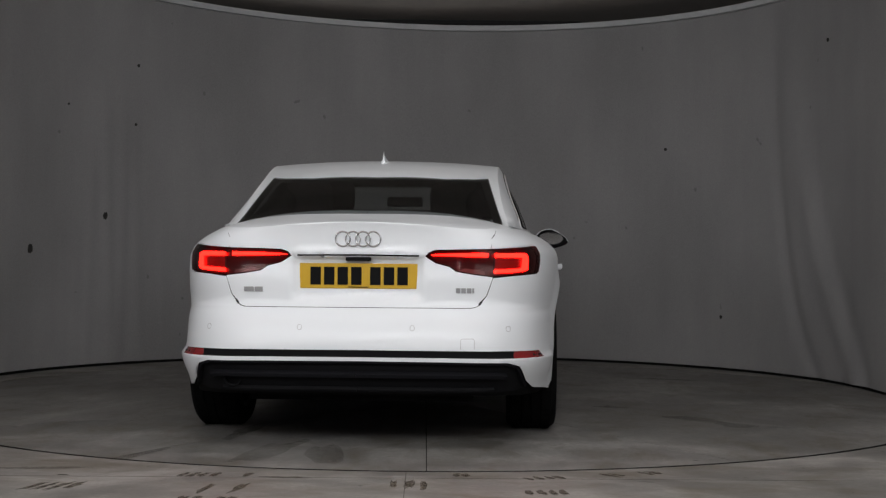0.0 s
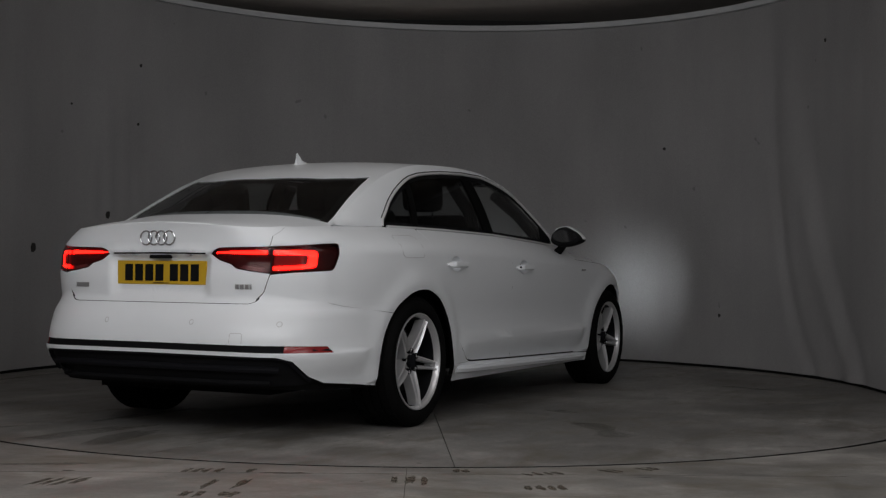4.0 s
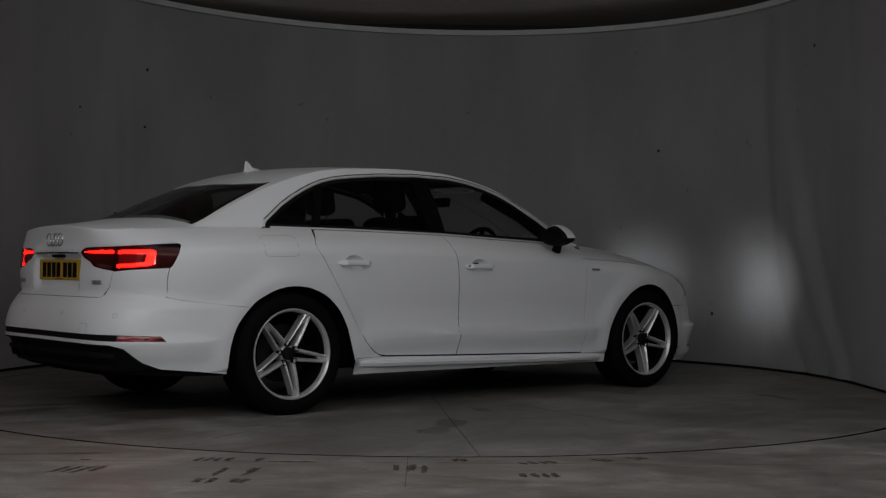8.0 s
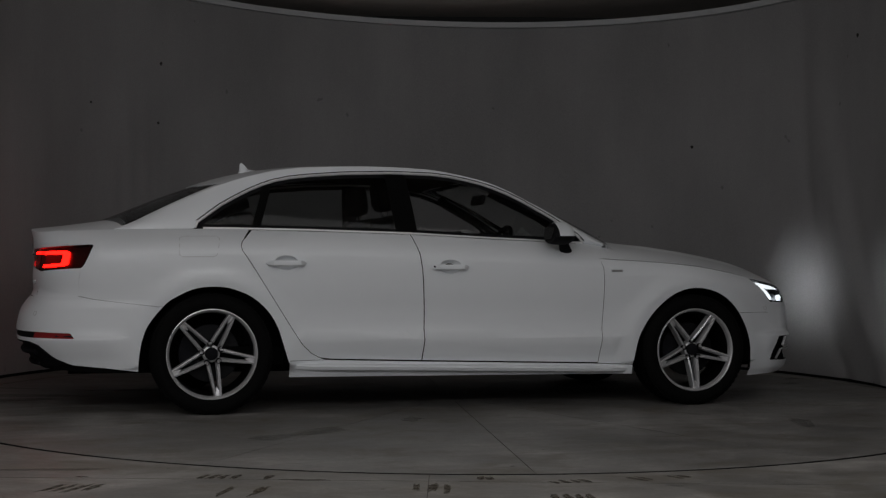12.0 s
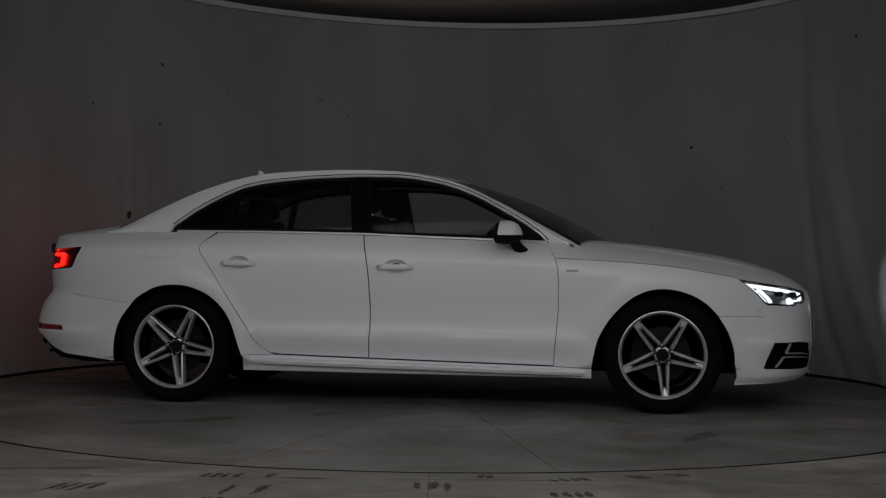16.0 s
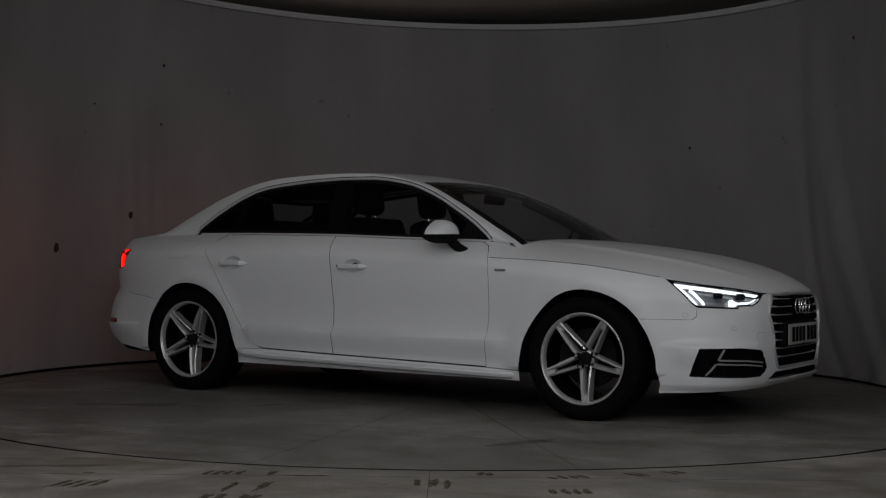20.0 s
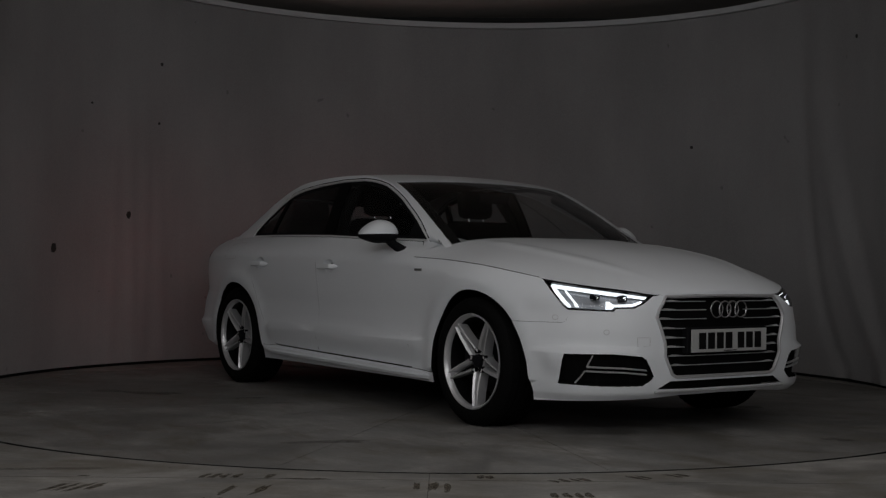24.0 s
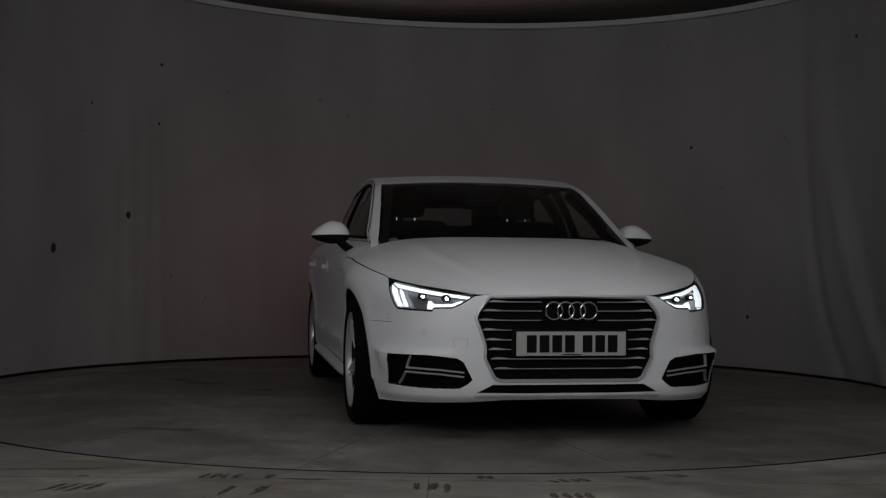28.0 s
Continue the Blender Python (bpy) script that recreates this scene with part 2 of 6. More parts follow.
def curve(*keys):
    """A smooth function through the keys (a, value), flat beyond them."""
    xs = [k[0] for k in keys]
    ys = [k[1] for k in keys]
    n = len(xs)
    d = [(ys[i + 1] - ys[i]) / (xs[i + 1] - xs[i]) for i in range(n - 1)]
    m = [d[0]] + [0 if d[i - 1] * d[i] <= 0 else 2 * d[i - 1] * d[i] / (d[i - 1] + d[i]) for i in range(1, n - 1)] + [d[-1]]

    def f(x):
        if x <= xs[0]:
            return ys[0]
        if x >= xs[-1]:
            return ys[-1]
        lo, hi = 0, n - 1
        while hi - lo > 1:
            mid = (lo + hi) // 2
            if xs[mid] <= x:
                lo = mid
            else:
                hi = mid
        h = xs[hi] - xs[lo]
        t = (x - xs[lo]) / h
        return (ys[lo] * (1 + 2 * t) * (1 - t) ** 2 + h * m[lo] * t * (1 - t) ** 2 + ys[hi] * t * t * (3 - 2 * t) + h * m[hi] * t * t * (t - 1))

    return f


# ---------------------------------------------------------------- the room
WALL_X, WALL_Y, WALL_R, WALL_H = -0.10, 0.46, 3.065, 2.93


def wall_path(r, n=120, front=-9.6):
    """Plan of the U-shaped studio wall: a half circle behind, straight sides to the front."""
    pts = [(WALL_X - r, front + (WALL_Y - front) * k / 16) for k in range(16)]
    pts += [(WALL_X + r * math.cos(math.pi * (1 - k / n)), WALL_Y + r * math.sin(math.pi * (1 - k / n))) for k in range(n + 1)]
    pts += [(WALL_X + r, WALL_Y + (front - WALL_Y) * k / 16) for k in range(1, 17)]
    return pts


TOP_SLOPE = 0.028  # the top of the wall falls to the right, shaped to fit the camera's view
CREASE = curve((0.036, 15.5), (0.387, 19.7), (0.995, 22.9), (1.665, 24.6), (2.344, 25.4))
RIDGE = curve((0.013, 5.9), (0.216, 8.1), (0.483, 11.9), (0.861, 15.6), (1.514, 19.8), (2.255, 23.1))


def cloth_fold(x, y, z):
    """Inward swell of the wall's cloth lining at a place of the plan, in metres."""
    a = math.degrees(math.atan2(y - WALL_Y, x - WALL_X))
    d = 0.0
    if y > WALL_Y - 1.5:
        up = max(0.0, min(1.0, (2.75 - z) / 1.5))
        d -= 0.021 * up * math.exp(-((a - CREASE(z) - 0.6) / 1.2) ** 2)
        d += 0.016 * up * math.exp(-((a - RIDGE(z)) / 2.0) ** 2)
        d -= 0.011 * up * math.exp(-((a - RIDGE(z) + 4.2) / 1.8) ** 2)
        for b, q in ((143.4, 1.0), (141.0, 1.0), (137.7, 0.7), (146.3, 0.6), (132.6, 0.4), (59.3, 0.35), (46.9, 0.3)):
            d += 0.009 * q * up * math.exp(-((a - b - 0.8 * math.sin(z + b)) / 0.9) ** 2)
        d += 0.003 * math.sin(a * 0.35 + 0.9 * z) + 0.0012 * math.sin(a * 1.1 + 1.1)
    return d


def swept_wall(name, offset0, offset1, z0, z1, mat, nz=1, folds=False):
    """A wall along the U path, from offset0 (room side) to offset1 (outside), with real thickness."""
    bm = bmesh.new()
    inner, outer = wall_path(WALL_R + offset0, 300 if folds else 120), wall_path(WALL_R + offset1, 300 if folds else 120)
    rows_i, rows_o = [], []
    for k in range(nz + 1):
        z = z0 + (z1 - z0) * k / nz
        ri = []
        for (x, y) in inner:
            if folds:
                d = cloth_fold(x, y, z)
                c = Vector((WALL_X - x, min(0.0, WALL_Y - y) if y > WALL_Y else 0, 0)).normalized()
                ri.append(bm.verts.new((x + c.x * d, y + c.y * d, z - TOP_SLOPE * x * z / WALL_H)))
            else:
                ri.append(bm.verts.new((x, y, z - TOP_SLOPE * x * z / WALL_H)))
        rows_i.append(ri)
        rows_o.append([bm.verts.new((x, y, z - TOP_SLOPE * x * z / WALL_H)) for x, y in outer])
    n = len(inner)
    for k in range(nz):
        for i in range(n - 1):
            bm.faces.new((rows_i[k][i], rows_i[k][i + 1], rows_i[k + 1][i + 1], rows_i[k + 1][i]))
            bm.faces.new((rows_o[k][i + 1], rows_o[k][i], rows_o[k + 1][i], rows_o[k + 1][i + 1]))
    for i in range(n - 1):
        bm.faces.new((rows_i[-1][i], rows_i[-1][i + 1], rows_o[-1][i + 1], rows_o[-1][i]))
        bm.faces.new((rows_o[0][i], rows_o[0][i + 1], rows_i[0][i + 1], rows_i[0][i]))
    bmesh.ops.recalc_face_normals(bm, faces=bm.faces)
    return link(name, bm, mat, smooth=40)


def build_room():
    tagged(swept_wall("wall_curved", 0.0, 0.14, 0.022, WALL_H, WALL, 44, True), "curved grey cloth-lined studio wall with vertical folds", "wall", kind="structure")
    # no board here: an added black strip holds the shade of the gap
    tagged(swept_wall("baseboard", 0.012, 0.13, 0.0, 0.020, GAP), "black strip for the shaded gap along the foot of the curved wall", "baseboard", kind="structure")
    tagged(swept_wall("trim_rim", -0.045, 0.14, WALL_H + 0.002, WALL_H + 0.048, RIM), "pale curved rim along the top of the studio wall", "trim", kind="structure")
    bm = bmesh.new()
    box(bm, -3.6, -9.8, 3.12, 3.5, 4.0, 3.26)
    tagged(link("ceiling", bm, CEILING), "dim warm grey studio ceiling", "ceiling", kind="structure")
    # unseen wall, added and kept dark to soak up light
    bm = bmesh.new()
    box(bm, -3.5, -9.76, 0.0, 3.4, -9.62, 3.118)
    tagged(link("wall_south", bm, SOUTH), "unseen dark wall added behind the camera", "wall", kind="structure")
    # floor sheet with a round hole for the turntable
    bm = bmesh.new()
    n = 144
    hole, edge = [], []
    for k in range(n):
        a = 2 * math.pi * k / n
        c, s = math.cos(a), math.sin(a)
        hole.append(bm.verts.new((3.037 * c, 3.037 * s, 0)))
        q = 1 / max(abs(c) / 3.6, abs(s) / (4.1 if s > 0 else 9.9))
        edge.append(bm.verts.new((q * c, q * s, 0)))
    low = [bm.verts.new((v.co.x, v.co.y, -0.06)) for v in hole]
    for k in range(n):
        j = (k + 1) % n
        bm.faces.new((hole[k], edge[k], edge[j], hole[j]))
        bm.faces.new((low[k], hole[k], hole[j], low[j]))
    tagged(link("floor", bm, FLOOR), "worn grey painted concrete studio floor", "floor", kind="structure")
    bm = bmesh.new()
    bmesh.ops.create_circle(bm, cap_ends=True, segments=96, radius=3.06, matrix=Matrix.Translation((0, 0, -0.055)))
    tagged(link("floor_pit", bm, GAP), "dark pit under the turntable", "pit", kind="structure")
    # straight joint between floor slabs
    bm = bmesh.new()
    for x0, x1 in ((-1.98, -0.94), (-0.81, 0.0), (0.04, 1.64)):
        box(bm, x0, -3.19, 0.0003, x1, -3.1875, 0.0008)
    box(bm, -0.077, -3.78, 0.0003, -0.074, -3.045, 0.0008)
    tagged(link("floor_joint", bm, JOINT), "thin dark joint between floor slabs", "floor joint", kind="structure")


def blot(name, w, h, mat, parent, at, turn=0.0, seed=0, n=12):
    """A thin ragged patch of dirt lying on the floor."""
    rnd = random.Random(seed)
    bm = bmesh.new()
    ring = []
    for k in range(n):
        a = 2 * math.pi * k / n
        q = rnd.uniform(0.55, 1.25) / max(abs(math.cos(a)), abs(math.sin(a))) ** 0.7
        ring.append(bm.verts.new((w / 2 * q * math.cos(a), h / 2 * q * math.sin(a), 0)))
    bm.faces.new(ring)
    got = bmesh.ops.extrude_face_region(bm, geom=bm.faces[:])
    bmesh.ops.translate(bm, verts=[v for v in got["geom"] if isinstance(v, bmesh.types.BMVert)], vec=(0, 0, 0.0006))
    bmesh.ops.recalc_face_normals(bm, faces=bm.faces)
    ob = link(name, bm, mat, parent)
    ob.matrix_local = pose(at[0], at[1], at[2], 0, 0, turn)
    return ob


def tread_mark(x, y, turn, columns, rows, dx, dy, lean, seed):
    """A dirty tyre print: rows of short ragged bars."""
    rnd = random.Random(seed)
    mark = new("tyre_mark")
    mark.matrix_world = pose(x, y, 0.0004, 0, 0, turn)
    tagged(mark, "faint brown tyre tread print on the concrete floor", "tyre mark", "tyre prints before the turntable")
    for c in range(columns):
        for r in range(rows):
            if rnd.random() < 0.12:
                continue
            at = (c * dx + r * dy * math.tan(radians(-lean)) + rnd.uniform(-.003, .003), r * dy + rnd.uniform(-.01, .01), 0)
            blot("tread_print", dx * rnd.uniform(0.6, 0.85), dy * rnd.uniform(0.8, 1.1), SCUFF, mark, at, lean, seed * 50 + c * 7 + r)


# Mostly camera-sensor dust, set on the wall to fit the camera's view.
def wall_speck(angle, z, w, h, seed, label="small dark speck on the grey studio wall, placed to fit the camera view"):
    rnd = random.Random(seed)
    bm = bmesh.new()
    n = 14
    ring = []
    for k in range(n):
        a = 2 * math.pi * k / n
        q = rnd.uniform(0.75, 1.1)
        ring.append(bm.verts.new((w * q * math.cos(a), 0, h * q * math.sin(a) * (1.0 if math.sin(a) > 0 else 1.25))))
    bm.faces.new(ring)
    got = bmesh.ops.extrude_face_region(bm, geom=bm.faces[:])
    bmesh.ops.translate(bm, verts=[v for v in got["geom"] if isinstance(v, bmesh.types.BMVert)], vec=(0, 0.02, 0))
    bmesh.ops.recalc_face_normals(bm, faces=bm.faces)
    ob = link("wall_speck", bm, SPECK)
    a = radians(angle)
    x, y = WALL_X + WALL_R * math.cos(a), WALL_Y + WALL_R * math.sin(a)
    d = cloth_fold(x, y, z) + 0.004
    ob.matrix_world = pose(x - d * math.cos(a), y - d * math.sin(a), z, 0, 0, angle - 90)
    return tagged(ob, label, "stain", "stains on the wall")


def build_turntable():
    table = new("turntable")
    tagged(table, "round turntable of pale worn wedge panels under the car", "turntable")
    n, rad = 14, 3.005
    for k in range(n):
        a0 = radians(182.8 + k * 360 / n)
        a1 = radians(182.8 + (k + 1) * 360 / n)
        bm = bmesh.new()
        m = 12
        top = []
        for i in range(m + 1):
            a = a0 + (a1 - a0) * i / m
            top.append((rad * math.cos(a), rad * math.sin(a)))
        for i in reversed(range(2)):
            a = a0 + (a1 - a0) * i
            top.append((0.25 * math.cos(a), 0.25 * math.sin(a)))
        cx, cy = sum(p[0] for p in top) / len(top), sum(p[1] for p in top) / len(top)
        mid = (a0 + a1) / 2
        side = Vector((-math.sin(mid), math.cos(mid)))
        pts = []
        for (x, y) in top:
            off = (x - cx) * side.x + (y - cy) * side.y
            q = -0.0022 * (1 if off > 0 else -1) if math.hypot(x, y) > 0 else 0
            pts.append((x + side.x * q, y + side.y * q))
        up = [bm.verts.new((x, y, 0)) for x, y in pts]
        lo = [bm.verts.new((x, y, -0.03)) for x, y in pts]
        bm.faces.new(up)
        for i in range(len(up)):
            j = (i + 1) % len(up)
            bm.faces.new((up[i], lo[i], lo[j], up[j]))
        bmesh.ops.recalc_face_normals(bm, faces=bm.faces)
        part("wedge_panel", bm, TABLE, table)
    bm = bmesh.new()
    bmesh.ops.create_cone(bm, cap_ends=True, segments=48, radius1=0.246, radius2=0.246, depth=0.03, matrix=Matrix.Translation((0, 0, -0.015)))
    part("hub_plate", bm, TABLE, table)
    bm = bmesh.new()
    bmesh.ops.create_cone(bm, cap_ends=True, segments=96, radius1=2.99, radius2=2.99, depth=0.016, matrix=Matrix.Translation((0, 0, -0.040)))
    part("base_disc", bm, GAP, table)
    # added black ring puts the gap's shade on the edge of the table
    bm = bmesh.new()
    rows = [[bm.verts.new(((rad + 0.0015) * math.cos(a), (rad + 0.0015) * math.sin(a), z)) for a in [2 * math.pi * k / 160 for k in range(160)]] for z in (-0.034, -0.0012)]
    for k in range(160):
        bm.faces.new((rows[0][k], rows[0][(k + 1) % 160], rows[1][(k + 1) % 160], rows[1][k]))
    part("edge_shade", bm, GAP, table, "black ring for the shade in the turntable gap")
    return table


build_room()
TURNTABLE = build_turntable()
tread_mark(-1.423, -3.419, 0, 5, 1, 0.047, 0.21, -18, 1)
tread_mark(-0.936, -3.134, 2, 7, 1, 0.042, 0.11, -16, 2)
tread_mark(-0.794, -3.431, 0, 4, 1, 0.040, 0.22, -8, 3)
tread_mark(-0.840, -3.651, 0, 5, 1, 0.042, 0.13, -8, 9)
tread_mark(-0.116, -3.336, 0, 3, 1, 0.055, 0.22, 0, 4)
tread_mark(0.117, -3.107, 0, 2, 1, 0.042, 0.08, 0, 5)
tread_mark(0.395, -3.194, 20, 4, 1, 0.044, 0.09, 8, 6)
tread_mark(0.719, -3.098, 22, 6, 1, 0.040, 0.11, 18, 7)
tread_mark(0.372, -3.487, 0, 4, 1, 0.042, 0.11, 5, 8)
blot("floor_scuff", 0.09, 0.022, SMEAR, None, (0.839, -3.243, 0.0004), -8, 31)
blot("floor_scuff", 0.053, 0.02, SCUFF, None, (-1.385, -3.157, 0.0004), 0, 32)
blot("floor_scuff", 0.17, 0.033, SCUFF, None, (-0.541, -3.186, 0.0004), 0, 33)
blot("floor_scuff", 0.53, 0.055, SMEAR, None, (-1.559, -3.001, 0.0004), 6, 34)
for ob in [o for o in scene.objects if o.name.startswith("floor_scuff")]:
    tagged(ob, "small dark scuff on the worn concrete floor", "scuff", "scuffs on the floor")
for k, (x, y, w, h, a, m) in enumerate((
        (2.52, 0.39, 0.17, 0.12, 20, SMEAR), (2.73, 0.70, 0.16, 0.10, 40, SMEAR), (1.35, 1.10, 0.20, 0.12, 60, SMEAR),
        (1.38, -1.63, 0.50, 0.12, 70, SMEAR), (-1.06, -1.43, 0.34, 0.20, 50, SMEAR), (-1.30, -1.60, 0.26, 0.16, 40, SMEAR), (-0.52, -1.07, 0.22, 0.12, 60, SMEAR),
        (-1.75, 0.76, 0.75, 0.10, -6, SMEAR), (-2.45, 0.55, 0.85, 0.16, -14, SMEAR), (-2.52, 1.04, 0.55, 0.07, -20, SMEAR), (-2.5, 0.30, 0.6, 0.14, 8, SMEAR))):
    blot("scuff", w, h, m, TURNTABLE, (x * 1.04, y * 1.04, 0.0005), a, 70 + k)
# specks placed from where they show in the camera's view
wall_speck(158.7, 0.923, 0.03, 0.036, 11)
wall_speck(143.9, 1.2, 0.021, 0.03, 12)
wall_speck(151, 2.05, 0.013, 0.009, 13)
wall_speck(137.9, 2.437, 0.014, 0.014, 14)
wall_speck(138.3, 1.952, 0.012, 0.011, 15)
wall_speck(47.1, 1.808, 0.016, 0.013, 16)
wall_speck(36.5, 0.426, 0.014, 0.014, 17)
wall_speck(13.6, 2.471, 0.014, 0.014, 18)


# ---------------------------------------------------------------- the car: surface charts
# car space: x forward from mid wheelbase, y to the car's left, z up from the floor
X0F, X0R, SPAN = 1.0, -1.2, 1.7
S_NOSE, S_TAIL = X0F + SPAN, X0R - SPAN

front_power = curve((0.2, 3.8), (0.48, 3.7), (0.6, 3.45), (0.72, 3.2), (0.9, 3.0))
rear_power = curve((0.2, 4.8), (0.45, 4.8), (0.6, 4.6), (0.75, 4.7), (1.0, 4.5))
nose_x = curve((0.17, 2.21), (0.21, 2.255), (0.27, 2.27), (0.42, 2.275), (0.53, 2.277), (0.62, 2.274), (0.68, 2.252), (0.76, 2.17), (0.86, 2.05))
tail_x = curve((0.2, -2.31), (0.26, -2.36), (0.33, -2.405), (0.395, -2.428), (0.45, -2.433), (0.50, -2.426), (0.55, -2.412), (0.59, -2.391), (0.62, -2.366), (0.65, -2.345), (0.74, -2.350), (0.83, -2.342), (0.93, -2.347), (1.02, -2.37))
recess = curve((0.645, 0.0), (0.68, 0.026), (0.818, 0.036), (0.840, 0.028), (0.856, -0.010), (0.888, 0.0))
side_w = curve((0.17, 0.845), (0.21, 0.862), (0.25, 0.868), (0.29, 0.874), (0.355, 0.898), (0.402, 0.908), (0.426, 0.889), (0.47, 0.881), (0.54, 0.880), (0.68, 0.893), (0.80, 0.898), (0.87, 0.896), (1.05, 0.886))
plain_w = curve((0.17, 0.850), (0.21, 0.862), (0.29, 0.874), (0.42, 0.882), (0.54, 0.884), (0.68, 0.893), (0.80, 0.898), (1.05, 0.886))
plan_w = curve((-2.3, 0.925), (-2.0, 0.941), (-1.7, 0.968), (-1.4, 0.992), (-0.8, 0.988), (0.2, 0.99), (0.8, 0.995), (1.4, 1.02), (2.0, 0.985))
roll_top = curve((S_TAIL, 1.0), (-2.45, 0.985), (-2.2, 0.975), (-1.8, 0.99), (-1.45, 1.0), (-0.3, 0.985), (0.14, 0.967), (0.62, 0.951), (0.78, 0.943), (1.085, 0.897), (1.36, 0.868), (1.55, 0.83), (1.72, 0.79), (2.1, 0.74), (S_NOSE, 0.70))
roll_in = curve((S_TAIL, 0.10), (-2.2, 0.14), (-1.45, 0.175), (-0.9, 0.125), (-0.3, 0.11), (0.3, 0.125), (0.78, 0.165), (1.2, 0.10), (1.8, 0.06), (S_NOSE, 0.03))


def smooth01(t):
    t = max(0.0, min(1.0, t))
    return t * t * (3 - 2 * t)


def side(s, z):
    """The outer skin round the car at height z: s is x along the flank and runs round the corners to nose and tail."""
    if s > X0F:
        f = (1 - (s - X0F) / SPAN) * math.pi / 2
        c, q = max(0.0, math.cos(f)), max(0.0, math.sin(f))
        p = front_power(z)
        k = (c ** p + q ** p) ** (1 / p)
        x, g = X0F + c / k * (nose_x(z) - X0F), q / k
    elif s < X0R:
        f = (1 - (X0R - s) / SPAN) * math.pi / 2
        c, q = max(0.0, math.cos(f)), max(0.0, math.sin(f))
        p = rear_power(z)
        k = (c ** p + q ** p) ** (1 / p)
        g = q / k
        deep = recess(z) * (1 - smooth01((g - 0.28) / 0.08))
        x = X0R + c / k * (tail_x(z) + deep - X0R)
    else:
        x, g = s, 1.0
    w = side_w(z)
    near = min(math.hypot(x - ax, z - 0.32) for ax in (-1.408, 1.405))
    w += (plain_w(z) - w) * smooth01((0.56 - near) / 0.14)
    w *= plan_w(x) * 1.023
    # wheel-arch lips and the flared lower corners of the bumpers
    for ax in (-1.408, 1.405):
        d = math.hypot(x - ax, z - 0.32)
        w += 0.014 * smooth01(1 - abs(d - 0.40) / 0.10) * (1 if z > 0.25 else 0.5)
    if x > 1.65:
        w += 0.030 * smooth01((0.435 - z) / 0.04) * smooth01((x - 1.80) / 0.22)
    if x < -1.7:
        w += 0.012 * smooth01((0.62 - z) / 0.05) * smooth01((-1.7 - x) / 0.2)
    t = (z - (roll_top(s) - 0.14)) / 0.14
    if t > 0:
        w -= roll_in(s) * t * t
    return Vector((x, -w * g, z))


def s_at(axis, value, z, front):
    """The s at which the skin at height z has this x (axis 0) or y (axis 1), round the front or the rear."""
    lo, hi = (0.0, S_NOSE) if front else (0.0, S_TAIL)
    for _ in range(40):
        mid = (lo + hi) / 2
        v = side(mid, z)[axis]
        if axis == 0:
            go = v < value if front else v > value
        else:
            go = v < value
        if go:
            lo = mid
        else:
            hi = mid
    return (lo + hi) / 2


def lamp_level(z):
    """The band of the tail lamps sits a little higher than its outline is written."""
    return z + 0.018 * smooth01((z - 0.69) / 0.05) * smooth01((0.95 - z) / 0.06)


def fx(*pts):
    pts = [(x, lamp_level(z) if x < -1.9 else z) for x, z in pts]
    return [(s_at(0, x, z, x > 0), z) for x, z in pts]


def fy(*pts):
    return [(s_at(1, y, z, True) if y < 0 else S_NOSE, z) for y, z in pts]


def ry(*pts):
    pts = [(y, lamp_level(z)) for y, z in pts]
    return [(s_at(1, y, z, False) if y < 0 else S_TAIL, z) for y, z in pts]


bonnet_z = curve((0.78, 0.858), (0.82, 0.855), *fx((1.1, 0.842), (1.42, 0.817), (1.64, 0.784), (1.82, 0.752)), *fy((-0.70, 0.728), (-0.55, 0.703), (-0.41, 0.681), (-0.30, 0.679)), (S_NOSE, 0.679))
belt_s = curve(*[(side(-2.6 + 0.05 * k, roll_top(-2.6 + 0.05 * k)).x, -2.6 + 0.05 * k) for k in range(74)])


spine_front = curve((0.75, 1.0), (0.93, 0.979), (1.126, 0.961), (1.377, 0.937), (1.735, 0.887), (1.913, 0.848), (2.091, 0.79), (2.2, 0.734), (2.25, 0.70), (2.28, 0.68))
spine_rear = curve((-2.37, 1.000), (-2.2, 1.020), (-2.0, 1.05), (-1.8, 1.09), (-1.6, 1.12))


bonnet_power = curve((0.8, 5.0), (1.1, 3.5), (1.5, 2.7), (2.2, 2.4))


def bonnet_skin(s, w):
    e = side(s, bonnet_z(s))
    zc = spine_front(e.x)
    crease = 0.011 * math.exp(-((abs(w) - 0.62) / 0.045) ** 2) * smooth01((e.x - 0.95) / 0.3) * smooth01((2.2 - e.x) / 0.4)
    return Vector((e.x, e.y * w, zc - (zc - e.z) * abs(w) ** bonnet_power(e.x) + crease))


def deck_skin(s, w):
    e = side(s, roll_top(s))
    zc = max(spine_rear(e.x), e.z)
    return Vector((e.x, e.y * w, zc - (zc - e.z) * abs(w) ** 2.6))


roof_z = curve((-2.05, 1.035), (-1.95, 1.08), (-1.85, 1.128), (-1.7, 1.205), (-1.53, 1.282), (-1.35, 1.352), (-1.15, 1.402), (-0.95, 1.427), (-0.76, 1.438), (-0.47, 1.444), (-0.18, 1.436), (0.11, 1.399), (0.29, 1.356), (0.475, 1.294), (0.66, 1.210), (0.84, 1.115), (1.0, 1.022), (1.08, 0.972))
roof_w = curve((-2.05, 0.665), (-1.8, 0.622), (-1.5, 0.592), (-1.25, 0.58), (-0.9, 0.583), (-0.3, 0.59), (0.1, 0.606), (0.3, 0.634), (0.6, 0.682), (0.8, 0.715), (1.0, 0.742))
